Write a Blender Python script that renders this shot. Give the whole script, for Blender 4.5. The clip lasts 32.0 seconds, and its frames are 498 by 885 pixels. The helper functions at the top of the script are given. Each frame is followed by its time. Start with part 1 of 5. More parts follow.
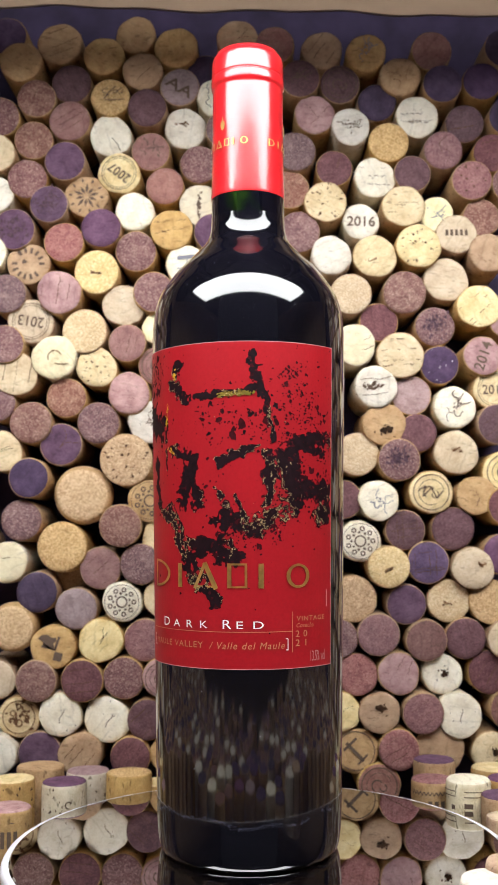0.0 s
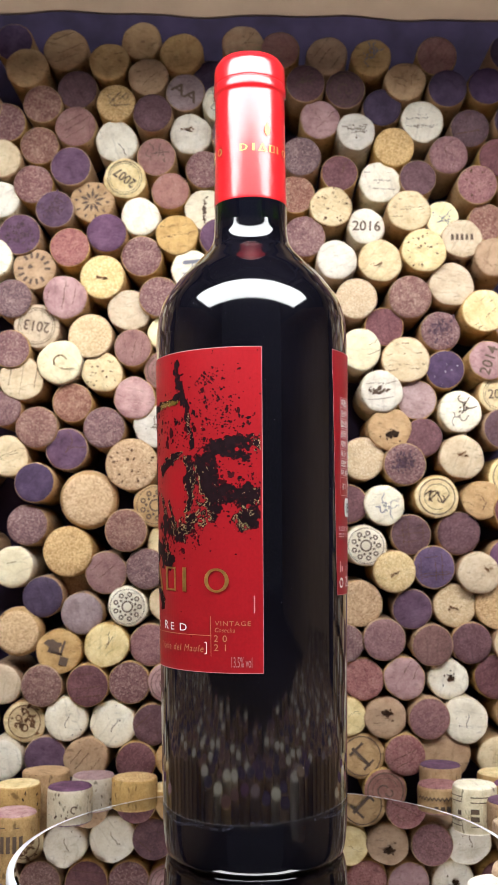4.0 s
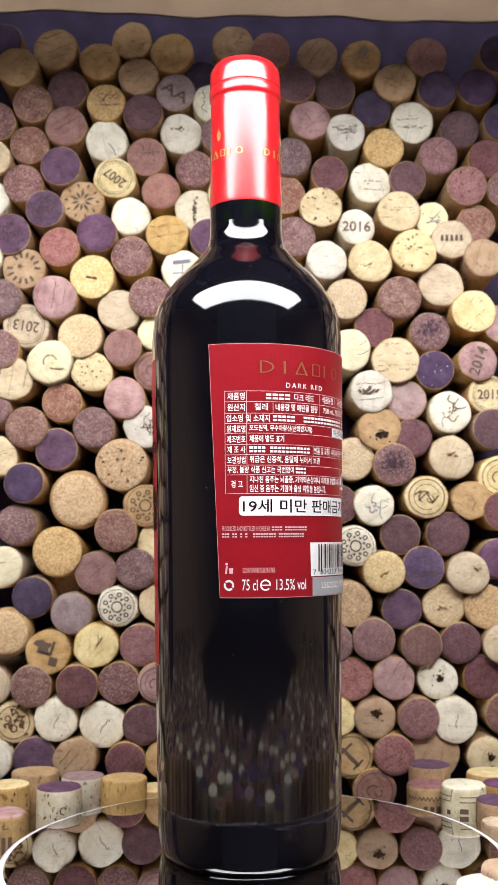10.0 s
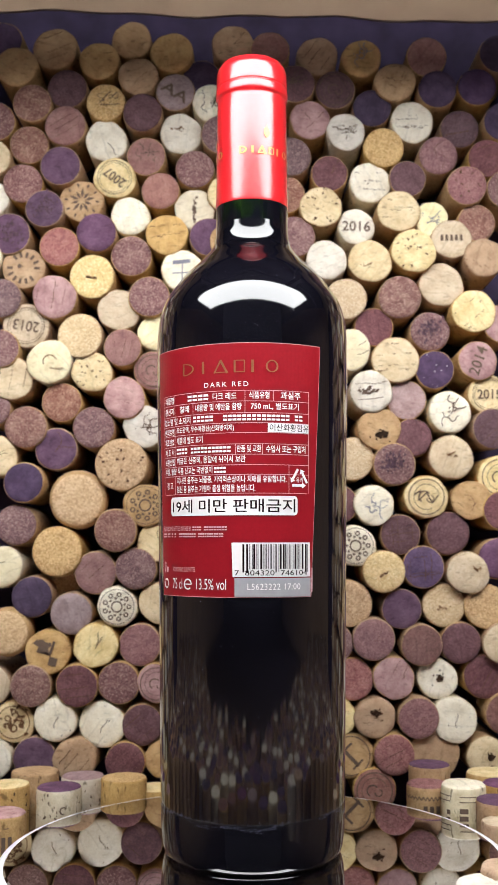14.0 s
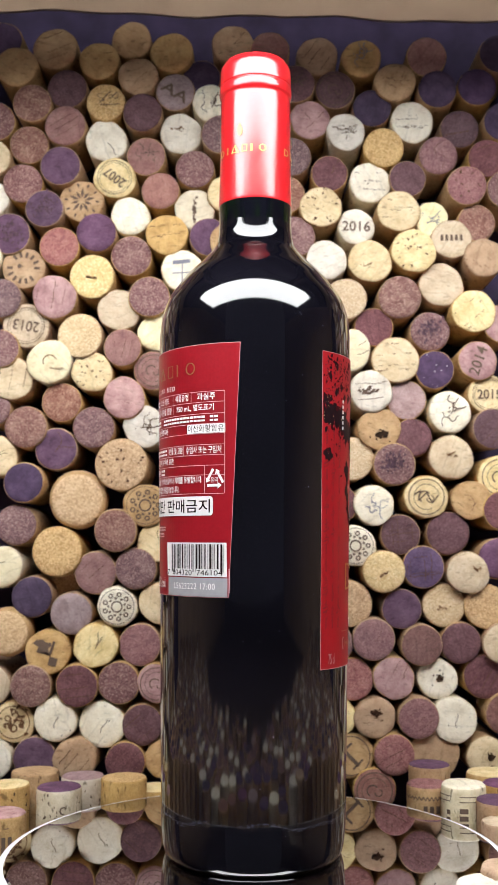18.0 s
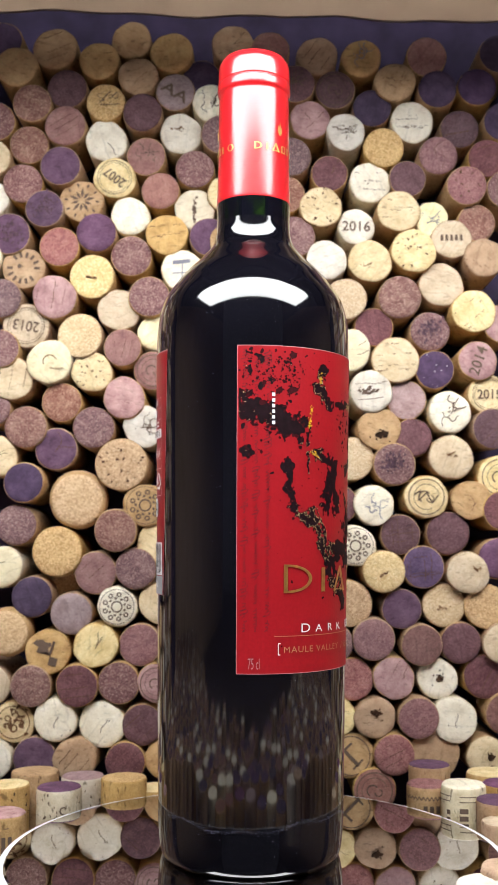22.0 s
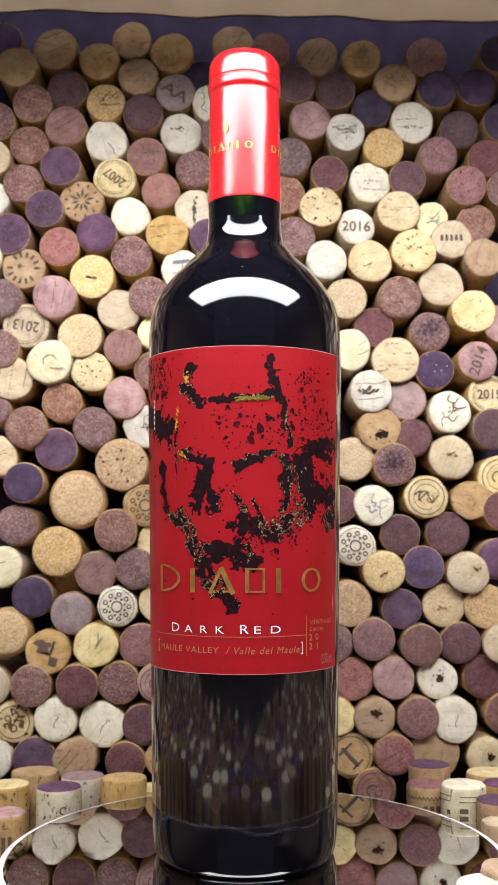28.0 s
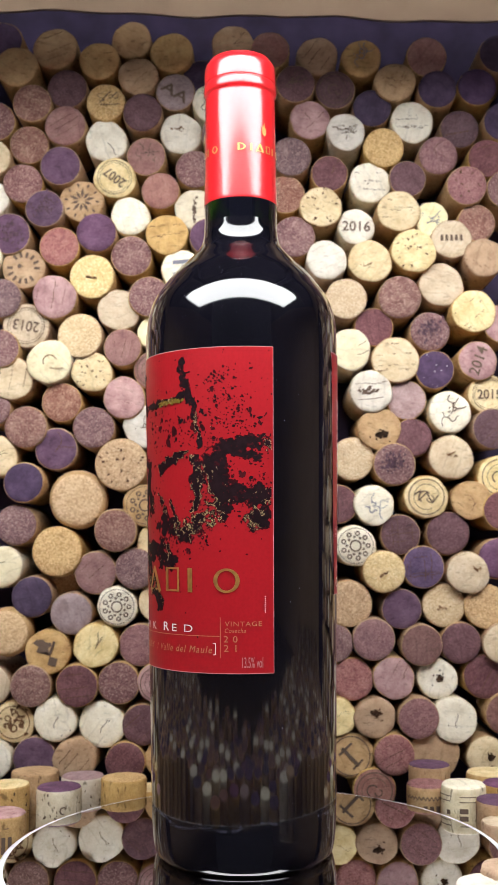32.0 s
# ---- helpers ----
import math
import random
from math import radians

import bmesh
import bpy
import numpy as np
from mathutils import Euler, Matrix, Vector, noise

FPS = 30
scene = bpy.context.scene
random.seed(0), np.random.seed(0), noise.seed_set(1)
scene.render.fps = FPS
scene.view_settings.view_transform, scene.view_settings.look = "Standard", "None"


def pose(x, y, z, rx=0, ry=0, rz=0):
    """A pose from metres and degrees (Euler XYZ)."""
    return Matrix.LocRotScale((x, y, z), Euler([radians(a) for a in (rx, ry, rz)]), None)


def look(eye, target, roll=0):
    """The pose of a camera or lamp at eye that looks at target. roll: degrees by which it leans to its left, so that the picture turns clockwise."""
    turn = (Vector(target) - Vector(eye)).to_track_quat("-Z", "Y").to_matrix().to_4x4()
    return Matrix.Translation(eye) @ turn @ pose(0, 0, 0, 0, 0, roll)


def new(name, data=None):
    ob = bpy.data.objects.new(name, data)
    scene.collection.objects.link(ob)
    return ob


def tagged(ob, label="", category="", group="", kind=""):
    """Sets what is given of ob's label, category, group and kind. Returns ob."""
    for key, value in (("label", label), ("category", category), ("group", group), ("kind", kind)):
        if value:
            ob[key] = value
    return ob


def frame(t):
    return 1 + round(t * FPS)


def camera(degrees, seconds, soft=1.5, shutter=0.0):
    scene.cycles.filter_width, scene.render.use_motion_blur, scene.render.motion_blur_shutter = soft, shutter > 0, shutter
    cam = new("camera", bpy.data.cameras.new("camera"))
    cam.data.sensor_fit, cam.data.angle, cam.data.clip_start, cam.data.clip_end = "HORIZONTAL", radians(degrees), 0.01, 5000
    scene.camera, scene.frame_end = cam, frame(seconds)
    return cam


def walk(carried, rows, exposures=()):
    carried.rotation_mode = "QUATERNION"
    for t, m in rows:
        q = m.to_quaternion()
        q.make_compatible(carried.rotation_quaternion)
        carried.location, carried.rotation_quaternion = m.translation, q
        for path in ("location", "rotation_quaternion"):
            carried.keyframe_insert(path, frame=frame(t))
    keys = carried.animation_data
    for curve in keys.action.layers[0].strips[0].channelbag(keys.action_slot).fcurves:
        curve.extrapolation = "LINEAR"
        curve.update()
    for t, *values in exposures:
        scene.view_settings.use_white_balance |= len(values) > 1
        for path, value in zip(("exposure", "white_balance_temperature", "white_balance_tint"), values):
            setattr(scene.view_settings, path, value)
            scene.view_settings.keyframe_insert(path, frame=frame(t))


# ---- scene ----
cam = camera(27.294, 32.0, soft=1.5)
cam.data.dof.use_dof, cam.data.dof.focus_distance, cam.data.dof.aperture_fstop = True, 0.378, 30.0
EYE = Vector((0.0, -0.41343, 0.12247))
FOCAL = 1816.0
# drift of the hand-set tripod head: seconds, sideways and upward turn in 1/1816 rad
DRIFT = [(0.0, 8.4, -8.1), (0.5, 5.3, -8.2), (1.0, 3.7, -8.0), (1.5, 2.8, -7.9), (2.0, 3.9, -7.9), (2.5, 8.6, -7.9), (3.0, 11.7, -7.6),
         (3.5, 21.4, -1.9), (5.5, 1.1, 1.3), (6.0, 1.9, 0.9), (6.5, 3.1, -2.0), (7.0, 5.4, -3.4), (7.5, 3.8, -4.4), (8.0, 3.7, -3.6),
         (8.5, 1.7, -1.6), (9.0, 0.6, -0.1), (10.0, 0.3, 0.3), (12.0, 0.1, 0.1), (13.0, 0.0, 0.0), (22.0, 0.0, 0.0), (32.0, 0.0, 0.0)]


def aim(dx, dy):
    yaw, tilt = dx / FOCAL, 0.09023 + dy / FOCAL
    way = Vector((-math.sin(yaw) * math.cos(tilt), math.cos(yaw) * math.cos(tilt), math.sin(tilt)))
    return look(EYE, EYE + way, -0.085)


# the picture darkens a little while the pale print of the back label is in view
walk(cam, [(t, aim(dx, dy)) for t, dx, dy in DRIFT],
     [(0.0, -0.02), (3.5, 0.03), (7.0, 0.07), (9.0, 0.05), (11.0, -0.03), (12.0, -0.07), (14.0, -0.11), (17.0, -0.08), (19.0, 0.02), (24.0, 0.04), (26.0, 0.01), (29.0, -0.03), (32.0, -0.04)])

# ---- light: a dim room; the lit panel over the bottle is built with the things ----
world = bpy.data.worlds.new("room_air")
scene.world = world
world.use_nodes = True
world.node_tree.nodes["Background"].inputs[0].default_value = (0.55, 0.6, 0.75, 1)
world.node_tree.nodes["Background"].inputs[1].default_value = 0.07
PANEL_GLOW = 13.5

# ---- sizes of the bottle and its turn ----
SPIN = 0.21694
OFF_X, OFF_Y, AXIS_X = -0.00167, -0.00071, -0.00028
LEAN_X, LEAN_Y = -0.00092, -0.00656  # the table top is not quite level
DISC_R, DISC_X = 0.0985, 0.0018
FLOOR_Z = -0.035
WALL_Y = 0.110


# ---- materials ----
def links(mat):
    mat.use_nodes = True
    return mat.node_tree, mat.node_tree.nodes["Principled BSDF"]


def node(tree, kind, **settings):
    n = tree.nodes.new(kind)
    for key, value in settings.items():
        n.inputs[key].default_value = value
    return n


def ramp(tree, fac, stops):
    r = tree.nodes.new("ShaderNodeValToRGB")
    while len(r.color_ramp.elements) < len(stops):
        r.color_ramp.elements.new(0.5)
    for e, (p, c) in zip(r.color_ramp.elements, stops):
        e.position, e.color = p, (*c, 1)
    tree.links.new(fac, r.inputs[0])
    return r.outputs[0]


def blend(tree, fac, a, b, how="MIX"):
    m = tree.nodes.new("ShaderNodeMix")
    m.data_type, m.blend_type = "RGBA", how
    for sock, v in ((m.inputs[0], fac), (m.inputs[6], a), (m.inputs[7], b)):
        if isinstance(v, (int, float)):
            sock.default_value = v
        elif isinstance(v, tuple):
            sock.default_value = (*v, 1)
        else:
            tree.links.new(v, sock)
    return m.outputs[2]


def place(tree, scale=(1, 1, 1)):
    """Object coordinates, shifted for each object so that no two look the same."""
    tc = tree.nodes.new("ShaderNodeTexCoord")
    info = tree.nodes.new("ShaderNodeObjectInfo")
    shift = node(tree, "ShaderNodeVectorMath")
    shift.operation = "MULTIPLY_ADD"
    shift.inputs[1].default_value = (7.3, 3.1, 5.7)
    tree.links.new(info.outputs["Random"], shift.inputs[0])
    tree.links.new(tc.outputs["Object"], shift.inputs[2])
    mp = tree.nodes.new("ShaderNodeMapping")
    mp.inputs["Scale"].default_value = scale
    tree.links.new(shift.outputs[0], mp.inputs["Vector"])
    return mp.outputs[0], info.outputs["Random"]


def bump(tree, bsdf, height, strength, distance):
    b = node(tree, "ShaderNodeBump", Strength=strength, Distance=distance)
    tree.links.new(height, b.inputs["Height"])
    tree.links.new(b.outputs[0], bsdf.inputs["Normal"])


def plain(name, color, rough=0.5, metal=0.0, grain=0.12, size=400.0, ior=1.45, coat=0.0):
    mat = bpy.data.materials.new(name)
    tree, bsdf = links(mat)
    v, _ = place(tree)
    nz = node(tree, "ShaderNodeTexNoise", Scale=size, Detail=4.0)
    tree.links.new(v, nz.inputs["Vector"])
    dark = tuple(c * (1 - grain) for c in color)
    light = tuple(min(1, c * (1 + grain)) for c in color)
    tree.links.new(ramp(tree, nz.outputs[0], [(0.3, dark), (0.7, light)]), bsdf.inputs["Base Color"])
    bsdf.inputs["Roughness"].default_value, bsdf.inputs["Metallic"].default_value = rough, metal
    bsdf.inputs["IOR"].default_value, bsdf.inputs["Coat Weight"].default_value = ior, coat
    return mat


def cork_mat(name, dark, mid, light, granular=0.0, pores=0.5, rough=0.8, lines=0.28):
    """Cork end or side: granules or grain at two sizes, dark pores, growth lines."""
    mat = bpy.data.materials.new(name)
    tree, bsdf = links(mat)
    v, rnd = place(tree)
    big = node(tree, "ShaderNodeTexNoise", Scale=130.0, Detail=5.0, Roughness=0.62)
    tree.links.new(v, big.inputs["Vector"])
    col = ramp(tree, big.outputs[0], [(0.28, dark), (0.5, mid), (0.72, light)])
    vor = node(tree, "ShaderNodeTexVoronoi", Scale=1700.0)
    tree.links.new(v, vor.inputs["Vector"])
    cell = tree.nodes.new("ShaderNodeSeparateColor")
    tree.links.new(vor.outputs["Color"], cell.inputs[0])
    cells = ramp(tree, cell.outputs[0], [(0.0, dark), (0.5, mid), (0.8, tuple(0.6 * a + 0.4 * b for a, b in zip(mid, light))), (1.0, light)])
    col = blend(tree, 0.25 + 0.6 * granular, col, cells)
    fine = node(tree, "ShaderNodeTexNoise", Scale=1100.0, Detail=3.0)
    tree.links.new(v, fine.inputs["Vector"])
    mp = tree.nodes.new("ShaderNodeMapping")
    mp.inputs["Scale"].default_value = (1.0, 3.2, 1.0)
    mp.inputs["Rotation"].default_value = (0, 0, 0.6)
    tree.links.new(v, mp.inputs["Vector"])
    pore = node(tree, "ShaderNodeTexNoise", Scale=210.0, Detail=2.0)
    tree.links.new(mp.outputs[0], pore.inputs["Vector"])
    hole = ramp(tree, pore.outputs[0], [(0.62, (0, 0, 0)), (0.70, (1, 1, 1))])
    amount = tree.nodes.new("ShaderNodeMath")
    amount.operation = "MULTIPLY"
    amount.inputs[1].default_value = pores
    tree.links.new(hole, amount.inputs[0])
    col = blend(tree, amount.outputs[0], col, tuple(c * 0.32 for c in dark))
    # growth lines: thin, wavering, turned another way on each cork
    if lines:
        turn = tree.nodes.new("ShaderNodeCombineXYZ")
        spin = tree.nodes.new("ShaderNodeMath")
        spin.operation = "MULTIPLY"
        spin.inputs[1].default_value = 40.0
        tree.links.new(rnd, spin.inputs[0])
        tree.links.new(spin.outputs[0], turn.inputs[2])
        grown = tree.nodes.new("ShaderNodeMapping")
        tree.links.new(v, grown.inputs["Vector"])
        tree.links.new(turn.outputs[0], grown.inputs["Rotation"])
        wave = node(tree, "ShaderNodeTexWave", Scale=55.0, Distortion=5.0, Detail=4.0)
        wave.inputs["Detail Scale"].default_value = 1.3
        wave.inputs["Detail Roughness"].default_value = 0.7
        tree.links.new(grown.outputs[0], wave.inputs["Vector"])
        stretched = tree.nodes.new("ShaderNodeMapping")
        stretched.inputs["Scale"].default_value = (900.0, 140.0, 300.0)
        tree.links.new(grown.outputs[0], stretched.inputs["Vector"])
        fleck_noise = node(tree, "ShaderNodeTexNoise", Scale=1.0, Detail=3.0)
        tree.links.new(stretched.outputs[0], fleck_noise.inputs["Vector"])
        broken = blend(tree, 1.0, ramp(tree, wave.outputs[1], [(0.0, (1, 1, 1)), (0.11, (0, 0, 0))]),
                       ramp(tree, fleck_noise.outputs[0], [(0.42, (0, 0, 0)), (0.58, (1, 1, 1))]), "MULTIPLY")
        strength = blend(tree, 1.0, broken, (lines, lines, lines), "MULTIPLY")
        col = blend(tree, strength, col, tuple(c * 0.45 for c in dark))
        patch = node(tree, "ShaderNodeTexNoise", Scale=190.0, Detail=6.0, Roughness=0.7)
        tree.links.new(grown.outputs[0], patch.inputs["Vector"])
        col = blend(tree, ramp(tree, patch.outputs[0], [(0.50, (0, 0, 0)), (0.74, (0.38, 0.38, 0.38))]), col, tuple(c * 0.8 for c in dark))
    # each cork a little lighter or darker, warmer or cooler
    hsv = tree.nodes.new("ShaderNodeHueSaturation")
    for sock, lo, hi in (("Hue", 0.49, 0.51), ("Saturation", 0.8, 1.12), ("Value", 0.82, 1.14)):
        mr = node(tree, "ShaderNodeMapRange")
        mr.inputs[3].default_value, mr.inputs[4].default_value = lo, hi
        tree.links.new(rnd, mr.inputs[0])
        tree.links.new(mr.outputs[0], hsv.inputs[sock])
    tree.links.new(col, hsv.inputs["Color"])
    tree.links.new(hsv.outputs[0], bsdf.inputs["Base Color"])
    bsdf.inputs["Roughness"].default_value = rough
    bsdf.inputs["Specular IOR Level"].default_value = 0.25
    h = blend(tree, 0.5, fine.outputs[0], cells)
    h = blend(tree, amount.outputs[0], h, (0.0, 0.0, 0.0))
    bump(tree, bsdf, h, 0.5, 0.0004)
    return mat


CORK = {
    "t": cork_mat("tan_cork", (0.34, 0.19, 0.085), (0.52, 0.33, 0.165), (0.62, 0.42, 0.23)),
    "c": cork_mat("cream_cork", (0.54, 0.385, 0.195), (0.72, 0.565, 0.335), (0.83, 0.695, 0.46), pores=0.35),
    "y": cork_mat("pale_yellow_cork", (0.64, 0.52, 0.30), (0.80, 0.70, 0.45), (0.88, 0.80, 0.58), pores=0.2),
    "w": cork_mat("bleached_cork", (0.60, 0.52, 0.40), (0.78, 0.71, 0.58), (0.87, 0.82, 0.71), pores=0.3),
    "a": cork_mat("pressed_cork", (0.32, 0.185, 0.09), (0.53, 0.345, 0.19), (0.70, 0.51, 0.31), granular=0.9, pores=0.25, lines=0.0),
    "A": cork_mat("sparkling_cork", (0.40, 0.24, 0.12), (0.60, 0.41, 0.23), (0.72, 0.53, 0.33), granular=0.9, pores=0.2, lines=0.0),
    "m": cork_mat("wine_stained_pressed_cork", (0.10, 0.046, 0.050), (0.190, 0.094, 0.096), (0.44, 0.29, 0.26), granular=0.75, pores=0.15, lines=0.0),
    "M": cork_mat("red_brown_pressed_cork", (0.125, 0.050, 0.040), (0.235, 0.105, 0.082), (0.50, 0.32, 0.245), granular=0.7, pores=0.15, lines=0.0),
    "Y": cork_mat("pale_pressed_cork", (0.47, 0.31, 0.135), (0.68, 0.49, 0.24), (0.84, 0.70, 0.44), granular=0.75, pores=0.2, lines=0.0),
    "b": cork_mat("dusty_rose_cork", (0.20, 0.088, 0.080), (0.31, 0.152, 0.137), (0.41, 0.235, 0.205), granular=0.3, pores=0.25, lines=0.3),
    "u": cork_mat("plum_stained_cork", (0.078, 0.032, 0.040), (0.142, 0.064, 0.074), (0.23, 0.118, 0.125), granular=0.45, pores=0.25, lines=0.35),
    "i": cork_mat("indigo_stained_cork", (0.062, 0.038, 0.082), (0.122, 0.076, 0.145), (0.19, 0.125, 0.21), granular=0.3, pores=0.2, lines=0.2),
    "d": cork_mat("brown_stained_cork", (0.12, 0.05, 0.045), (0.225, 0.105, 0.09), (0.31, 0.165, 0.14), granular=0.5, pores=0.3),
    "r": cork_mat("rosy_stained_cork", (0.16, 0.055, 0.06), (0.30, 0.13, 0.13), (0.45, 0.24, 0.22), granular=0.6, pores=0.35),
    "p": cork_mat("pink_stained_cork", (0.26, 0.135, 0.145), (0.42, 0.250, 0.250), (0.54, 0.36, 0.345), pores=0.4),
    "g": cork_mat("grey_mauve_cork", (0.22, 0.138, 0.14), (0.36, 0.250, 0.252), (0.47, 0.35, 0.345), granular=0.2, pores=0.25),
    "v": cork_mat("violet_stained_cork", (0.075, 0.030, 0.062), (0.14, 0.062, 0.118), (0.22, 0.115, 0.185), pores=0.3),
    "V": cork_mat("deep_violet_stain_and_shade_cork", (0.042, 0.025, 0.055), (0.072, 0.043, 0.088), (0.115, 0.072, 0.13), pores=0.2),
}
CORK_SIDE = cork_mat("cork_side", (0.30, 0.17, 0.075), (0.47, 0.29, 0.135), (0.58, 0.39, 0.20), granular=0.2, pores=0.7)
CORK_SIDE_PALE = cork_mat("pale_cork_side", (0.50, 0.40, 0.26), (0.66, 0.57, 0.42), (0.76, 0.68, 0.54), pores=0.8)
INK = plain("cork_ink", (0.13, 0.085, 0.06), 0.8)
BROWN_HOLE = plain("brown_cork_hole", (0.09, 0.042, 0.02), 0.9, grain=0.5)
CHIP = plain("brown_cork_chip", (0.17, 0.085, 0.04), 0.9, grain=0.4)
STAIN = plain("dark_wine_stain", (0.088, 0.046, 0.064), 0.85, grain=0.5, size=900.0)
BURN = plain("burnt_cork", (0.05, 0.025, 0.012), 0.9, grain=0.5)
CRACK = plain("cork_crack", (0.10, 0.05, 0.025), 0.9)
GREY_INK = plain("faded_blue_ink", (0.22, 0.22, 0.26), 0.8)
SPECK = plain("tartrate_crystal", (0.7, 0.66, 0.72), 0.3)

GLASS = plain("wine_filled_dark_glass", (0.0035, 0.0032, 0.0055), 0.08, grain=0.3, size=40.0, ior=1.52, coat=0.75)
GREEN_GLASS = plain("green_bottle_glass", (0.0015, 0.004, 0.0015), 0.05, grain=0.5, size=160.0, ior=1.52, coat=0.4)
GLASS.node_tree.nodes["Principled BSDF"].inputs["Coat IOR"].default_value = 1.5
GLASS.node_tree.nodes["Principled BSDF"].inputs["Coat Roughness"].default_value = 0.045
FOIL = plain("red_satin_foil", (0.62, 0.013, 0.019), 0.31, grain=0.04, size=300.0, ior=1.45, coat=1.0)
FOIL.node_tree.nodes["Principled BSDF"].inputs["Coat IOR"].default_value = 1.55
FOIL.node_tree.nodes["Principled BSDF"].inputs["Coat Roughness"].default_value = 0.11
PAPER = plain("red_label_paper", (0.335, 0.0078, 0.0135), 0.42, grain=0.06, size=900.0)
PAPER_BACK = plain("dark_red_label_paper", (0.27, 0.0073, 0.0145), 0.38, grain=0.05, size=900.0)
PAPER_EDGE = plain("cut_paper_edge", (0.55, 0.24, 0.25), 0.6)
BLACK_INK = plain("black_ink", (0.011, 0.004, 0.006), 0.55, grain=0.4)
for paper in (PAPER, PAPER_BACK):
    paper.node_tree.nodes["Principled BSDF"].inputs["Specular IOR Level"].default_value = 0.28
RED_BLACK_INK = plain("thin_black_ink_on_red", (0.042, 0.0035, 0.006), 0.6, grain=0.4)
for ink in (BLACK_INK, RED_BLACK_INK):
    ink.node_tree.nodes["Principled BSDF"].inputs["Specular IOR Level"].default_value = 0.12
DRY_INK = plain("thin_dark_red_ink", (0.12, 0.006, 0.010), 0.5, grain=0.3)
GOLD = plain("gold_foil", (0.60, 0.36, 0.11), 0.33, metal=0.45, grain=0.2)
GLINT = plain("pale_gold_beads", (0.74, 0.60, 0.30), 0.3, metal=0.35, grain=0.3)
OLIVE_GOLD = plain("olive_gold_foil", (0.20, 0.15, 0.02), 0.35, metal=0.3, grain=0.4)
YELLOW_GOLD = plain("yellow_gold_foil", (0.80, 0.52, 0.04), 0.35, metal=0.5, grain=0.3)
DULL_GOLD = plain("dull_gold_print", (0.23, 0.09, 0.035), 0.4)
FADED_PINK = plain("faded_pink_print", (0.46, 0.20, 0.20), 0.5)
PALE_GOLD = plain("pale_gold_print", (0.46, 0.19, 0.095), 0.4)
WHITE_INK = plain("white_print", (0.82, 0.80, 0.80), 0.5, grain=0.03)
PINK_INK = plain("pale_pink_print", (0.72, 0.42, 0.44), 0.5, grain=0.05)
GREY_PANEL = plain("grey_print", (0.33, 0.33, 0.35), 0.45, grain=0.06)
SCUFF = plain("glass_scuff", (0.05, 0.052, 0.085), 0.6, grain=0.4, size=900.0)
DUST = plain("pale_dust", (0.5, 0.5, 0.58), 0.8)
MIRROR = plain("mirror_glass", (0.55, 0.545, 0.56), 0.004, metal=1.0, grain=0.0)
RIM = plain("polished_glass_edge", (0.86, 0.87, 0.93), 0.3, metal=0.15, grain=0.05)
BLACK_PLASTIC = plain("black_plastic", (0.02, 0.02, 0.022), 0.4)
BACKING = plain("dark_navy_backing_board", (0.052, 0.036, 0.085), 0.8, grain=0.3, size=60.0)
BEIGE = plain("beige_board", (0.50, 0.345, 0.235), 0.7, grain=0.10, size=30.0)
TABLE = plain("dark_wood_table", (0.06, 0.04, 0.03), 0.6, grain=0.35, size=25.0)
ROOM = plain("dim_plaster", (0.20, 0.18, 0.16), 0.9, grain=0.1, size=6.0)


def glow(name, color, strength):
    mat = bpy.data.materials.new(name)
    tree, bsdf = links(mat)
    bsdf.inputs["Base Color"].default_value = (0.8, 0.8, 0.8, 1)
    bsdf.inputs["Emission Color"].default_value = (*color, 1)
    bsdf.inputs["Emission Strength"].default_value = strength
    return mat


DIFFUSER = glow("lit_diffuser", (0.965, 0.98, 0.995), PANEL_GLOW)


def ripple(mat):
    """Faint upright draw lines of blown glass."""
    tree, bsdf = mat.node_tree, mat.node_tree.nodes["Principled BSDF"]
    tc, mp = tree.nodes.new("ShaderNodeTexCoord"), tree.nodes.new("ShaderNodeMapping")
    mp.inputs["Scale"].default_value = (330.0, 330.0, 9.0)
    tree.links.new(tc.outputs["Object"], mp.inputs["Vector"])
    nz = node(tree, "ShaderNodeTexNoise", Scale=1.0, Detail=2.0)
    tree.links.new(mp.outputs[0], nz.inputs["Vector"])
    b = node(tree, "ShaderNodeBump", Strength=0.3, Distance=0.00003)
    tree.links.new(nz.outputs[0], b.inputs["Height"])
    tree.links.new(b.outputs[0], bsdf.inputs["Normal"])
    tree.links.new(b.outputs[0], bsdf.inputs["Coat Normal"])


ripple(GLASS)


def brushed(mat):
    """Fine crosswise lines left by spinning the foil on."""
    tree, bsdf = mat.node_tree, mat.node_tree.nodes["Principled BSDF"]
    tc, mp = tree.nodes.new("ShaderNodeTexCoord"), tree.nodes.new("ShaderNodeMapping")
    mp.inputs["Scale"].default_value = (45.0, 45.0, 2100.0)
    tree.links.new(tc.outputs["Object"], mp.inputs["Vector"])
    nz = node(tree, "ShaderNodeTexNoise", Scale=1.0, Detail=3.0)
    tree.links.new(mp.outputs[0], nz.inputs["Vector"])
    b = node(tree, "ShaderNodeBump", Strength=0.35, Distance=0.00006)
    tree.links.new(nz.outputs[0], b.inputs["Height"])
    tree.links.new(b.outputs[0], bsdf.inputs["Normal"])
    tree.links.new(b.outputs[0], bsdf.inputs["Coat Normal"])


brushed(FOIL)


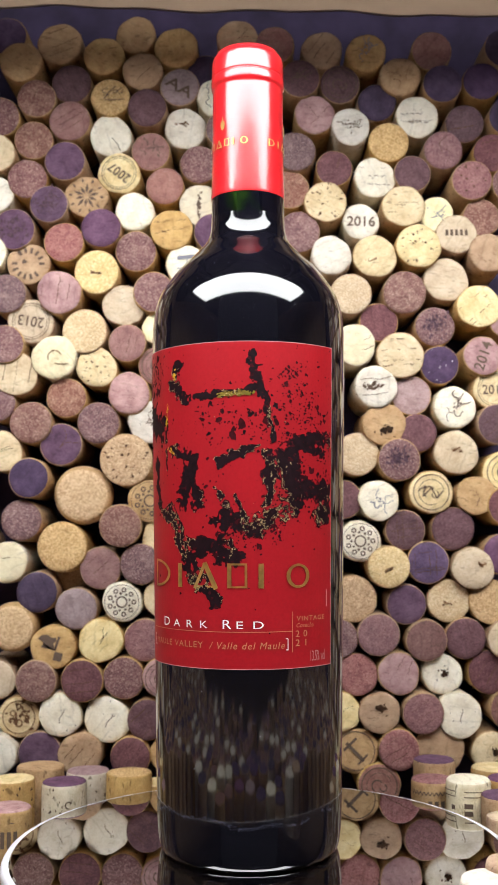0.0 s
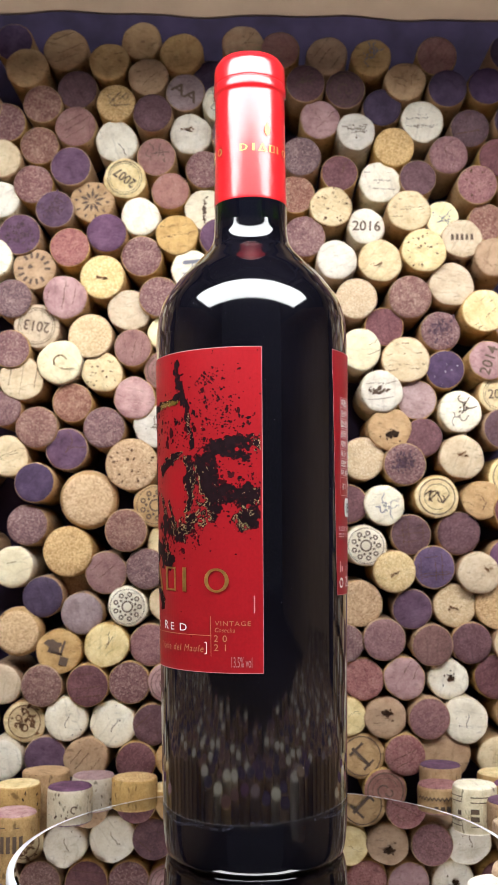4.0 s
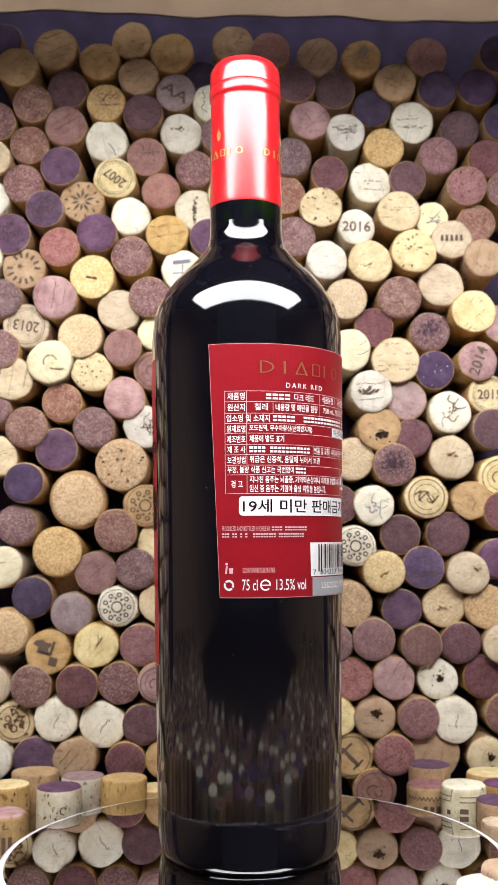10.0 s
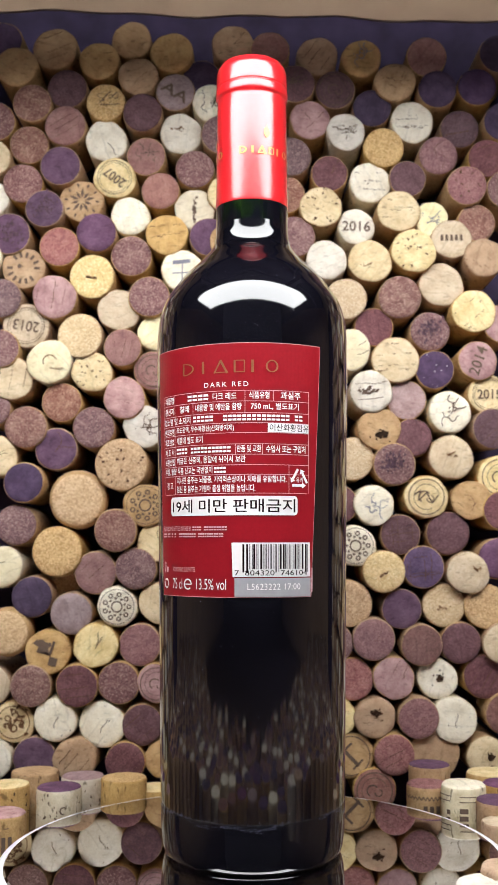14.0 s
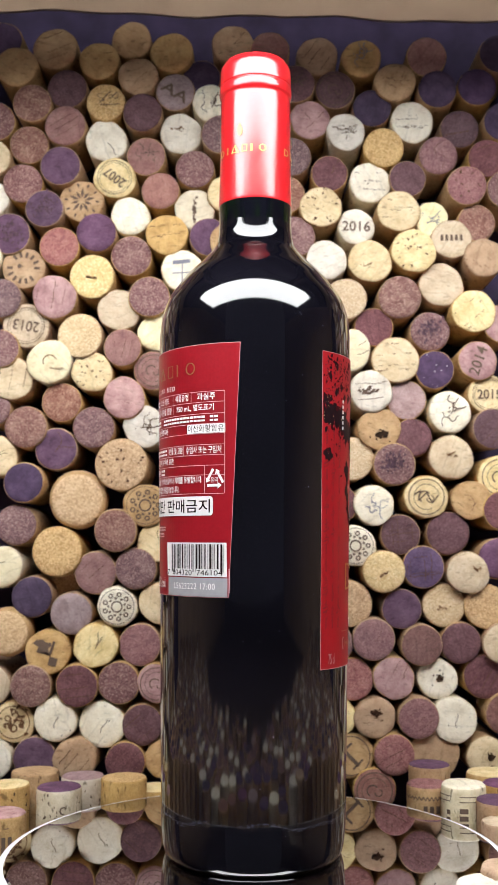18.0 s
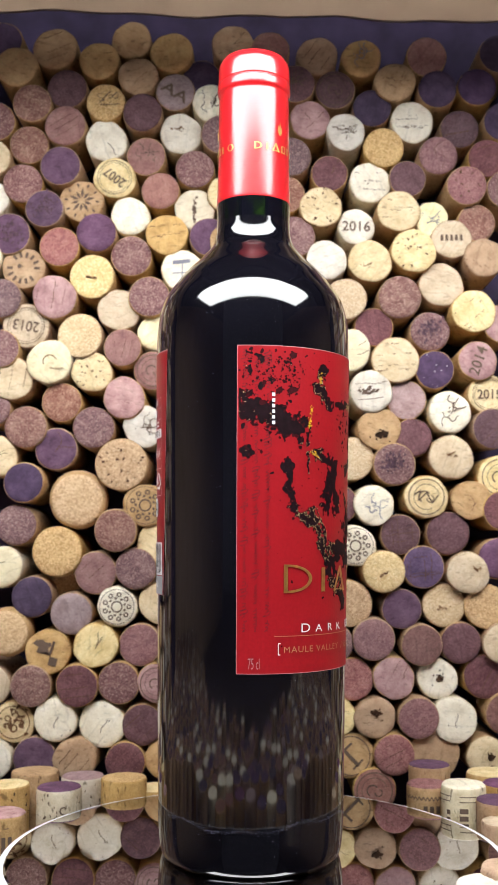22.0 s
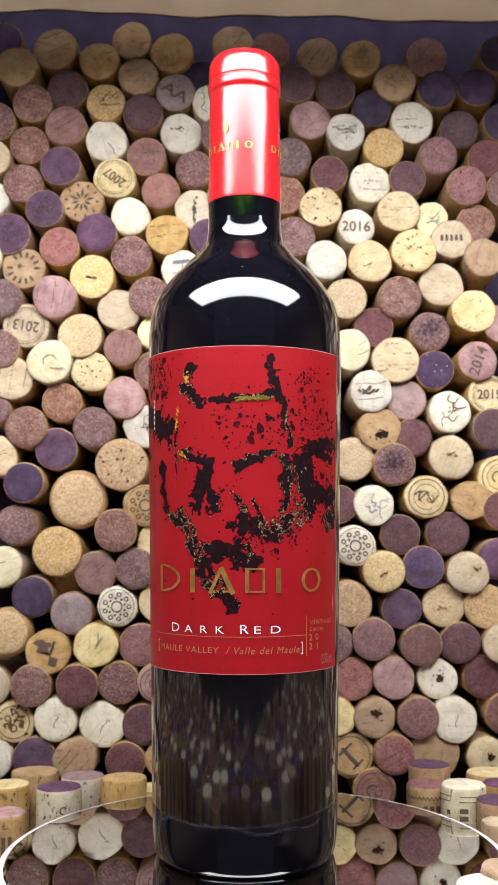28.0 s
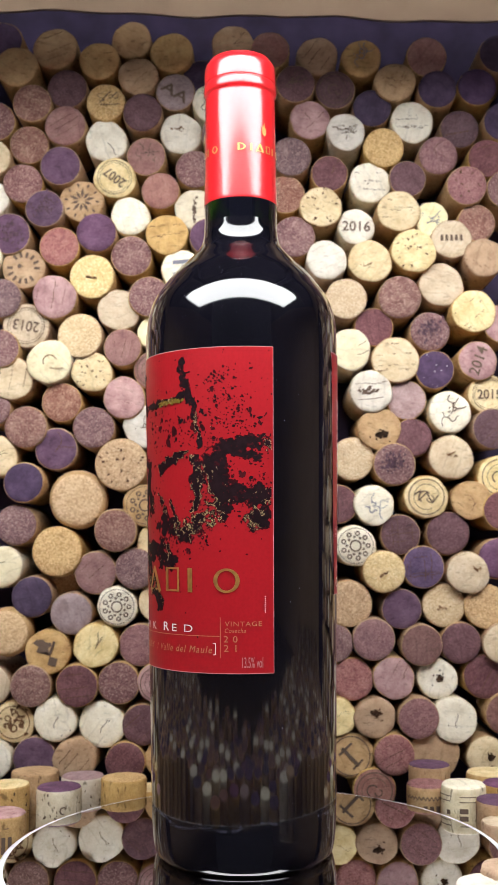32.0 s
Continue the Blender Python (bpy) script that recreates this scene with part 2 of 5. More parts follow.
def patchy(mat):
    """Random greener patches in the base colour stand in for light through the glass."""
    tree, bsdf = mat.node_tree, mat.node_tree.nodes["Principled BSDF"]
    tc, mp = tree.nodes.new("ShaderNodeTexCoord"), tree.nodes.new("ShaderNodeMapping")
    mp.inputs["Scale"].default_value = (150.0, 150.0, 60.0)
    tree.links.new(tc.outputs["Object"], mp.inputs["Vector"])
    nz = node(tree, "ShaderNodeTexNoise", Scale=1.0, Detail=2.0)
    tree.links.new(mp.outputs[0], nz.inputs["Vector"])
    tree.links.new(ramp(tree, nz.outputs[0], [(0.48, (0.003, 0.003, 0.006)), (0.62, (0.004, 0.009, 0.003)), (0.8, (0.012, 0.03, 0.004))]), bsdf.inputs["Base Color"])


patchy(GREEN_GLASS)


# ---- mesh helpers ----
def mesh(name, bm, *mats, smooth=False):
    me = bpy.data.meshes.new(name)
    bm.to_mesh(me)
    bm.free()
    for m in mats:
        me.materials.append(m)
    if smooth:
        for p in me.polygons:
            p.use_smooth = True
    return me


def part(name, bm, material, parent, label="", smooth=False):
    """Links a bmesh as one mesh object under a thing or a part."""
    ob = new(name, mesh(name, bm, material, smooth=smooth))
    ob.parent = parent
    return tagged(ob, label)


def box(bm, x0, y0, z0, x1, y1, z1, bevel=0.0):
    made = bmesh.ops.create_cube(bm, size=1.0, matrix=Matrix.Translation(((x0 + x1) / 2, (y0 + y1) / 2, (z0 + z1) / 2))
                                 @ Matrix.Diagonal((x1 - x0, y1 - y0, z1 - z0, 1)))
    if bevel:
        edges = {e for v in made["verts"] for e in v.link_edges}
        bmesh.ops.bevel(bm, geom=list(edges), offset=bevel, segments=2, affect="EDGES", profile=0.5)
    return bm


def lathe(bm, profile, n=48, closed_top=False, closed_bottom=False, wobble=None):
    rings = []
    for z, r in profile:
        rings.append([bm.verts.new(((r + (wobble(k / n, z) if wobble else 0)) * math.cos(2 * math.pi * k / n),
                                    (r + (wobble(k / n, z) if wobble else 0)) * math.sin(2 * math.pi * k / n), z)) for k in range(n)])
    faces = []
    for a, b in zip(rings, rings[1:]):
        for k in range(n):
            faces.append(bm.faces.new((a[k], a[(k + 1) % n], b[(k + 1) % n], b[k])))
    if closed_bottom:
        faces.append(bm.faces.new(rings[0][::-1]))
    if closed_top:
        faces.append(bm.faces.new(rings[-1]))
    return rings, faces


def flat_poly(bm, pts, z=0.0):
    bm.faces.new([bm.verts.new((x, y, z)) for x, y in pts])


def flat_ring(bm, cx, cy, r0, r1, z=0.0, n=28, a0=0.0, a1=2 * math.pi):
    inner = [bm.verts.new((cx + r0 * math.cos(a0 + (a1 - a0) * k / n), cy + r0 * math.sin(a0 + (a1 - a0) * k / n), z)) for k in range(n + 1)]
    outer = [bm.verts.new((cx + r1 * math.cos(a0 + (a1 - a0) * k / n), cy + r1 * math.sin(a0 + (a1 - a0) * k / n), z)) for k in range(n + 1)]
    for k in range(n):
        bm.faces.new((inner[k], outer[k], outer[k + 1], inner[k + 1]))


def flat_line(bm, pts, width, z=0.0):
    """A stroke with pointed ends through the points."""
    for (xa, ya), (xb, yb) in zip(pts, pts[1:]):
        l = math.hypot(xb - xa, yb - ya) or 1e-6
        nx, ny = -(yb - ya) / l * width / 2, (xb - xa) / l * width / 2
        ex, ey = (xb - xa) / l * width * 0.2, (yb - ya) / l * width * 0.2
        flat_poly(bm, [(xa - nx - ex, ya - ny - ey), (xb - nx + ex, yb - ny + ey), (xb + nx + ex, yb + ny + ey), (xa + nx - ex, ya + ny - ey)], z)


def flat_blot(bm, rng, cx, cy, r, z=0.0, n=11, rough=0.45, stretch=1.0, turn=0.0):
    pts = []
    for k in range(n):
        a = 2 * math.pi * k / n
        q = r * (1 - rough / 2 + rough * rng.random())
        x, y = q * math.cos(a) * stretch, q * math.sin(a)
        pts.append((cx + x * math.cos(turn) - y * math.sin(turn), cy + x * math.sin(turn) + y * math.cos(turn)))
    flat_poly(bm, pts, z)


LETTERS = bpy.data.curves.new("letters", "FONT")
LETTERS_OB = new("letters", LETTERS)


def text_bm(body, spacing=1.0, shear=0.0, bold=0.0):
    """The built-in font's letters as a flat bmesh, one unit wide and high."""
    LETTERS.body, LETTERS.space_character, LETTERS.shear, LETTERS.resolution_u, LETTERS.offset = body, spacing, shear, 3, bold
    me = bpy.data.meshes.new_from_object(LETTERS_OB.evaluated_get(bpy.context.evaluated_depsgraph_get()))
    bm = bmesh.new()
    bm.from_mesh(me)
    bpy.data.meshes.remove(me)
    x0, x1 = min(v.co.x for v in bm.verts), max(v.co.x for v in bm.verts)
    y0, y1 = min(v.co.y for v in bm.verts), max(v.co.y for v in bm.verts)
    for v in bm.verts:
        v.co.x, v.co.y = (v.co.x - x0) / (x1 - x0), (v.co.y - y0) / (y1 - y0)
    return bm


# ---- setting ----
def setting(name, bm, material, label, category):
    return tagged(new(name, mesh(name, bm, material)), label, category, kind="structure")


setting("wall_north", box(bmesh.new(), -0.75, WALL_Y + 0.046, FLOOR_Z, 0.75, WALL_Y + 0.07, 0.62, 0.001), BACKING,
        "dark navy backing board behind the glued corks", "wall")
def trim_board():
    """A board with an uneven lower edge."""
    bm = bmesh.new()
    rng, n = random.Random(4), 150
    rows = []
    for k in range(n + 1):
        x = -0.7525 + 1.505 * k / n
        low = 0.4212 - 0.0235 * x + 0.0010 * math.sin(x * 47) + 0.0007 * math.sin(x * 113 + 2) + rng.gauss(0, 0.0001)
        rows.append([bm.verts.new((x, y, z)) for y, z in ((0.1538, low), (0.1556, low), (0.1556, 0.56), (0.1538, 0.56))])
    for p, q in zip(rows, rows[1:]):
        for j in range(4):
            bm.faces.new((p[j], p[(j + 1) % 4], q[(j + 1) % 4], q[j]))
    bm.faces.new(rows[0][::-1])
    bm.faces.new(rows[-1])
    bmesh.ops.recalc_face_normals(bm, faces=bm.faces[:])
    return bm


setting("trim", trim_board(), BEIGE, "matte beige board above the rows of corks", "trim")
setting("floor", box(bmesh.new(), -1.2, -1.6, FLOOR_Z - 0.03, 1.2, 0.6, FLOOR_Z, 0.002), TABLE,
        "dark wooden table top under the standing corks", "table top")
for side in (-1, 1):
    x0, x1 = sorted((side * 0.752, side * 0.77))
    setting("side_board", box(bmesh.new(), x0, -1.1, FLOOR_Z, x1, WALL_Y + 0.07, 0.56, 0.002), BEIGE, "matte beige board closing the side of the display", "board")
for nm, b in (("wall_east", (1.2, -1.7, -0.9, 1.25, 0.6, 1.9)), ("wall_west", (-1.25, -1.7, -0.9, -1.2, 0.6, 1.9)),
              ("ceiling", (-1.25, -1.75, 1.9, 1.25, 0.65, 1.95)),
              ("wall_far", (-1.25, 0.6, -0.9, 1.25, 0.65, 1.9)), ("ground", (-1.25, -1.75, -0.95, 1.25, 0.65, -0.9))):
    setting(nm, box(bmesh.new(), *b), ROOM, "dim plaster of the unlit room", nm.split("_")[0])


# ---- the lit panel above the bottle ----
def panel_lamp():
    lamp = tagged(new("panel_lamp"), "flat lit white lamp panel hanging over the bottle", "lamp")
    lamp.matrix_world = pose(0, LAMP_Y, LAMP_Z, LAMP_TILT, 0, 0)
    w, d = LAMP_W / 2, LAMP_D / 2
    part("housing", box(bmesh.new(), -w - 0.012, -d - 0.012, 0.004, w + 0.012, d + 0.012, 0.03, 0.003), BLACK_PLASTIC, lamp)
    part("diffuser", box(bmesh.new(), -w, -d, 0.0, w, d, 0.0038), DIFFUSER, lamp, "glowing white diffuser")
    for x0, y0, x1, y1 in ((-w - 0.012, -d - 0.012, w + 0.012, -d - 0.001), (-w - 0.012, d + 0.001, w + 0.012, d + 0.012),
                           (-w - 0.012, -d, -w - 0.001, d), (w + 0.001, -d, w + 0.012, d)):
        part("rim", box(bmesh.new(), x0, y0, 0.0008, x1, y1, 0.0038, 0.001), BLACK_PLASTIC, lamp)
    # unseen strip added to hold the panel's light off the top corks
    strip = box(bmesh.new(), -w - 0.05, STRIP[0] - 0.0015, STRIP[1], w + 0.05, STRIP[0] + 0.0015, STRIP[2], 0.0005)
    bmesh.ops.transform(strip, matrix=lamp.matrix_world.inverted(), verts=strip.verts[:])
    part("shade_strip", strip, BLACK_PLASTIC, lamp, "unseen black strip added to shade the top corks")
    for x in (-0.17, 0.17):
        arm = box(bmesh.new(), x - 0.010, LAMP_Y - 0.012, LAMP_Z + 0.065, x + 0.010, 0.1515, LAMP_Z + 0.078, 0.002)
        box(arm, x - 0.010, LAMP_Y - 0.012, LAMP_Z + 0.022, x + 0.010, LAMP_Y + 0.004, LAMP_Z + 0.0652, 0.002)
        box(arm, x - 0.004, STRIP[0] - 0.0014, STRIP[2], x + 0.004, STRIP[0] + 0.0014, LAMP_Z + 0.0651)
        bmesh.ops.transform(arm, matrix=lamp.matrix_world.inverted(), verts=arm.verts[:])
        part("arm", arm, BLACK_PLASTIC, lamp)


LAMP_Y, LAMP_Z, LAMP_TILT, LAMP_W, LAMP_D = -0.1830, 0.417, 12.7, 0.68, 0.190
STRIP = -0.0333, 0.3815, 0.4184  # the added shade strip's depth, lower and upper edge
panel_lamp()


# ---- mirror turntable ----
def turntable():
    t = tagged(new("mirror_turntable"), "round mirror turntable with a bright polished edge, slowly turning", "turntable")
    bm = bmesh.new()
    lathe(bm, [(-0.0005, DISC_R - 0.0029), (0.0, DISC_R - 0.0036)], 128, closed_top=True, closed_bottom=True)
    part("mirror", bm, MIRROR, t)
    bm = bmesh.new()
    lathe(bm, [(-0.0006, DISC_R - 0.0029), (-0.0002, DISC_R - 0.0024), (-0.0007, DISC_R - 0.0008), (-0.002, DISC_R), (-0.0044, DISC_R), (-0.005, DISC_R - 0.0006), (-0.005, 0.02)], 128)
    part("glass_edge", bm, RIM, t, "bright polished glass edge", smooth=True)
    bm = bmesh.new()
    lathe(bm, [(FLOOR_Z, 0.07), (FLOOR_Z + 0.002, 0.072), (-0.009, 0.072), (-0.0052, 0.069)], 64, closed_bottom=True, closed_top=True)
    part("base", bm, BLACK_PLASTIC, t)
    return t


TURNTABLE = turntable()


# ---- wine bottle ----
BODY = [(0.0, 26.0), (0.0, 32.7), (0.1, 33.15), (0.4, 33.75), (1.0, 34.3), (2.2, 34.8), (4.4, 35.25), (7.2, 35.58), (10.5, 35.82), (15.0, 36.02), (23.0, 36.2), (66.6, 36.9), (133.4, 37.8), (181.0, 38.6),
        (192.8, 38.74), (198.0, 38.72), (202.0, 38.6), (205.5, 38.35), (209.0, 37.96), (212.5, 37.25), (216.0, 36.2), (219.5, 34.5), (223.0, 32.15), (226.5, 29.6), (230.0, 26.7),
        (233.5, 23.2), (237.0, 20.0), (239.2, 18.1), (241.3, 16.7), (243.8, 15.7), (247.0, 15.12), (251.0, 14.92)]
BODY = [((z - max(0.0, z - 203.0) * 0.045) / 1000, r / 1000) for z, r in BODY]


def smooth_profile(rows, steps=4):
    out = []
    for k in range(len(rows) - 1):
        p0, p1, p2, p3 = rows[max(0, k - 1)], rows[k], rows[k + 1], rows[min(len(rows) - 1, k + 2)]
        for s in range(steps):
            u = s / steps
            out.append(tuple(0.5 * (2 * b + (c - a) * u + (2 * a - 5 * b + 4 * c - d) * u * u + (3 * b - a - 3 * c + d) * u ** 3) for a, b, c, d in zip(p0, p1, p2, p3)))
    return out + [rows[-1]]


BODY_Z, BODY_R = np.array([a for a, _ in BODY[2:]]), np.array([b for _, b in BODY[2:]])


def radius(z):
    return float(np.interp(z, BODY_Z, BODY_R))


def on_glass(phi, z, off=0.0):
    z = z * 0.9885 + 0.00205
    r, a = radius(z) + off, radians(phi * 0.9795)
    return Vector((r * math.cos(a), r * math.sin(a), z))


def wrap(bm, phi, z, off):
    """Bends a flat bmesh (x: metres along the glass from phi, y: metres up from z) round the bottle."""
    for v in bm.verts:
        zz = z + v.co.y
        v.co = on_glass(phi + math.degrees(v.co.x / 0.0383), zz, off + v.co.z)
    return bm


def wrapped_sheet(edge_left, edge_right, z0, z1, off, columns=48, rows=6):
    """A sheet of paper on the glass; its edges' angles run linearly from z0 to z1."""
    bm = bmesh.new()
    grid = []
    for j in range(rows + 1):
        v = j / rows
        z = z0 + (z1 - z0) * v
        a, b = edge_left[0] + (edge_left[1] - edge_left[0]) * v, edge_right[0] + (edge_right[1] - edge_right[0]) * v
        grid.append([bm.verts.new(on_glass(a + (b - a) * k / columns, z, off)) for k in range(columns + 1)])
    for a, b in zip(grid, grid[1:]):
        for k in range(columns):
            bm.faces.new((a[k], a[k + 1], b[k + 1], b[k]))
    return bm


def line_between(phi0, z0, phi1, z1, width, off=0.0004):
    """A thin printed line as one strip."""
    bm = bmesh.new()
    x, y = radians(phi1 - phi0) * 0.0383, z1 - z0
    l = math.hypot(x, y)
    nx, ny = -y / l * width / 2, x / l * width / 2
    n = max(1, int(abs(phi1 - phi0) / 3), int(abs(y) / 0.02))
    pairs = [(bm.verts.new((x * k / n - nx, y * k / n - ny, 0)), bm.verts.new((x * k / n + nx, y * k / n + ny, 0))) for k in range(n + 1)]
    for (a, b), (c, d) in zip(pairs, pairs[1:]):
        bm.faces.new((a, c, d, b))
    return wrap(bm, phi0, z0, off)


def block(phi0, phi1, z0, z1, off, n=None):
    n = n or max(1, int(abs(phi1 - phi0) / 3))
    return wrapped_sheet((phi0, phi0), (phi1, phi1), z0, z1, off, n, 1)


def rounded_block(phi0, phi1, z0, z1, off, corner):
    """A wrapped strip with rounded corners."""
    bm, pairs, n = bmesh.new(), [], 8
    near = [corner * (1 - math.cos(math.pi / 2 * k / n)) for k in range(n + 1)]
    span = radians(phi1 - phi0) * 0.0383
    for x in near + [corner + (span - 2 * corner) * k / 24 for k in range(1, 24)] + [span - q for q in near[::-1]]:
        q = corner - min(x, span - x, corner)
        cut = corner - math.sqrt(max(0.0, corner * corner - q * q))
        pairs.append([bm.verts.new(on_glass(phi0 + math.degrees(x / 0.0383), z, off)) for z in (z0 + cut, z1 - cut - 1e-6)])
    for (a, c), (d, e) in zip(pairs, pairs[1:]):
        bm.faces.new((a, d, e, c))
    return bm


def words(parent, body, phi0, phi1, z0, height, material, spacing=1.0, shear=0.0, off=0.0004, name="printed_text", up=False, bold=0.0):
    bm = text_bm(body, spacing, shear, bold)
    w = radians(abs(phi1 - phi0)) * 0.0383
    for v in bm.verts:
        v.co.x, v.co.y, v.co.z = v.co.x * w, v.co.y * height, 0
        if up:
            v.co.x, v.co.y = -v.co.y, v.co.x
    return part(name, wrap(bm, phi0, z0, off), material, parent)


def bars(parent, phi0, phi1, z0, height, count, material, off=0.0004, name="unreadable_print", seed=1):
    rng = random.Random(seed)
    bm = bmesh.new()
    w = radians(phi1 - phi0) * 0.0383
    step = w / count
    for k in range(count):
        if count > 5 and rng.random() < 0.1:
            continue
        for a, b, y0, y1 in ((0.0, 0.8, 0.08, 0.36), (0.0, 0.8, 0.6, 0.92)):
            flat_poly(bm, [((k + a) * step, y0 * height), ((k + b) * step, y0 * height), ((k + b) * step, y1 * height), ((k + a) * step, y1 * height)])
    return tagged(part(name, wrap(bm, phi0, z0, off), material, parent), kind="stuff")


def frame_shape(bm, w, h, stroke):
    for x0, y0, x1, y1 in ((0, 0, stroke, h), (w - stroke * 0.6, 0, w, h), (stroke, 0, w - stroke * 0.6, stroke * 0.45), (stroke, h - stroke * 0.45, w - stroke * 0.6, h)):
        flat_poly(bm, [(x0, y0), (x1, y0), (x1, y1), (x0, y1)])


def plain_shape(bm, w, h, stroke, kind):
    """A plain outline that fills w by h: a half disc, bar, triangle, frame or ring."""
    if kind == "bar":
        flat_poly(bm, [(0, 0), (stroke * 1.3, 0), (stroke * 1.3, h), (0, h)])
    elif kind == "triangle":
        flat_line(bm, [(0, 0), (w / 2, h)], stroke * 0.8)
        flat_line(bm, [(w / 2, h), (w, 0)], stroke * 1.2)
        flat_line(bm, [(0, stroke * 0.3), (w, stroke * 0.3)], stroke * 0.5)
    elif kind == "frame":
        frame_shape(bm, w, h, stroke)
    else:
        n = 26
        start, end = (-math.pi / 2, math.pi / 2) if kind == "half" else (0, 2 * math.pi)
        cx, rx = (stroke, w - stroke) if kind == "half" else (w / 2, w / 2)
        ring = [(start + (end - start) * k / n) for k in range(n + 1)]
        outer = [bm.verts.new((cx + rx * math.cos(a), h / 2 + h / 2 * math.sin(a), 0)) for a in ring]
        inner = [bm.verts.new((cx + (rx - stroke) * math.cos(a), h / 2 + (h / 2 - stroke * 0.55) * math.sin(a), 0)) for a in ring]
        for k in range(n):
            bm.faces.new((inner[k], outer[k], outer[k + 1], inner[k + 1]))
        if kind == "half":
            flat_poly(bm, [(0, 0), (stroke, 0), (stroke, h), (0, h)])


SPLAT = {"black": ([], []), "thin": ([], []), "gold": ([], [])}
SPLAT_RNG = random.Random(7)
SPLAT_BEADS = np.random.RandomState(17)


def fleck(which, phi, z, r, off, sides, rough, stretch):
    """One flat irregular fleck on the label, r in millimetres."""
    rng, verts, faces = SPLAT_RNG, *SPLAT[which]
    base, turn = len(verts), rng.random() * 3.1
    for k in range(sides):
        a = 2 * math.pi * k / sides
        q = r * (1 - rough / 2 + rough * rng.random())
        x, y = q * math.cos(a) * stretch, q * math.sin(a)
        x, y = x * math.cos(turn) - y * math.sin(turn), x * math.sin(turn) + y * math.cos(turn)
        verts.append(on_glass(phi + math.degrees(x / 38.3), (z + y) / 1000, off))
    faces.append(tuple(range(base, base + sides)))


STROKES = []


def stroke(phi0, z0, phi1, z1, width, density=1.0):
    """A stroke of ink, in degrees round the glass and millimetres up."""
    STROKES.append((radians(phi0) * 38.3, z0, radians(phi1) * 38.3, z1, width, density))


def lattice(x, z, size, seed):
    """Smooth noise from -1 to 1 whose lumps are about that size."""
    grid = np.random.RandomState(seed).uniform(-1, 1, (128, 128))
    u, v = x / size, z / size
    i, j = np.floor(u).astype(int), np.floor(v).astype(int)
    a, b = u - i, v - j
    a, b = a * a * (3 - 2 * a), b * b * (3 - 2 * b)
    at = lambda p, q: grid[p % 128, q % 128]
    return (at(i, j) * (1 - a) + at(i + 1, j) * a) * (1 - b) + (at(i, j + 1) * (1 - a) + at(i + 1, j + 1) * a) * b


def ink_field():
    """All strokes run together into torn blots: a thin halo, solid ink inside it, and beads of foil along the rims."""
    step = 0.28
    xs, zs = np.arange(122.2, 223.7, step), np.arange(72.5, 191.0, step)
    x, z = np.meshgrid(xs, zs, indexing="ij")
    wx = x + 1.3 * lattice(x, z, 4.2, 1) + 0.6 * lattice(x, z, 1.7, 2)
    wz = z + 1.3 * lattice(x, z, 4.2, 3) + 0.6 * lattice(x, z, 1.7, 4)
    field = np.zeros_like(x)
    for x0, z0, x1, z1, width, density in STROKES:
        dx, dz = x1 - x0, z1 - z0
        u = np.clip(((wx - x0) * dx + (wz - z0) * dz) / (dx * dx + dz * dz), 0, 1)
        d = np.hypot(wx - x0 - u * dx, wz - z0 - u * dz)
        field = np.maximum(field, np.exp(-(d / (0.66 * width * density ** 0.5)) ** 2))
    torn = 0.40 * lattice(x, z, 1.5, 5) + 0.30 * lattice(x, z, 0.7, 6) + 0.28 * lattice(x, z, 6.5, 7)
    value = field + torn * np.clip(field * 3, 0, 1)
    for which, level, off in (("black", 0.60, 0.00031), ("thin", 0.40, 0.00022)):
        verts, faces = SPLAT[which]
        inside = value > level
        near = inside[:-1, :-1] | inside[1:, :-1] | inside[1:, 1:] | inside[:-1, 1:]
        if which == "thin":
            deep = value > 0.8
            near &= ~(deep[:-1, :-1] & deep[1:, :-1] & deep[1:, 1:] & deep[:-1, 1:])
        for i, j in zip(*np.nonzero(near)):
            corners = ((i, j), (i + 1, j), (i + 1, j + 1), (i, j + 1))
            pts = []
            for (a, b), (c, d) in zip(corners, corners[1:] + corners[:1]):
                p, q = value[a, b] - level, value[c, d] - level
                if p > 0:
                    pts.append((xs[a], zs[b]))
                if (p > 0) != (q > 0):
                    k = p / (p - q)
                    pts.append((xs[a] + (xs[c] - xs[a]) * k, zs[b] + (zs[d] - zs[b]) * k))
            if len(pts) > 2:
                base = len(verts)
                verts.extend(on_glass(math.degrees(px / 38.3), pz / 1000, off) for px, pz in pts)
                faces.append(tuple(range(base, base + len(pts))))
    rim = (np.abs(value - 0.66) < 0.13) & (lattice(x, z, 9.0, 8) + 0.4 * lattice(x, z, 2.5, 9) > 0.02)
    plain_side = (x < 144.5) & (lattice(x, z, 0.9, 10) < 0.55)
    spots = np.argwhere(rim & ~plain_side)
    for i, j in spots[SPLAT_BEADS.permutation(len(spots))[:2600]]:
        fleck("gold", math.degrees((xs[i] + SPLAT_RNG.uniform(-0.1, 0.1)) / 38.3), zs[j], 0.045 + 0.085 * SPLAT_RNG.random() ** 2, 0.00046, 5, 0.9, 1 + SPLAT_RNG.random() * 1.8)


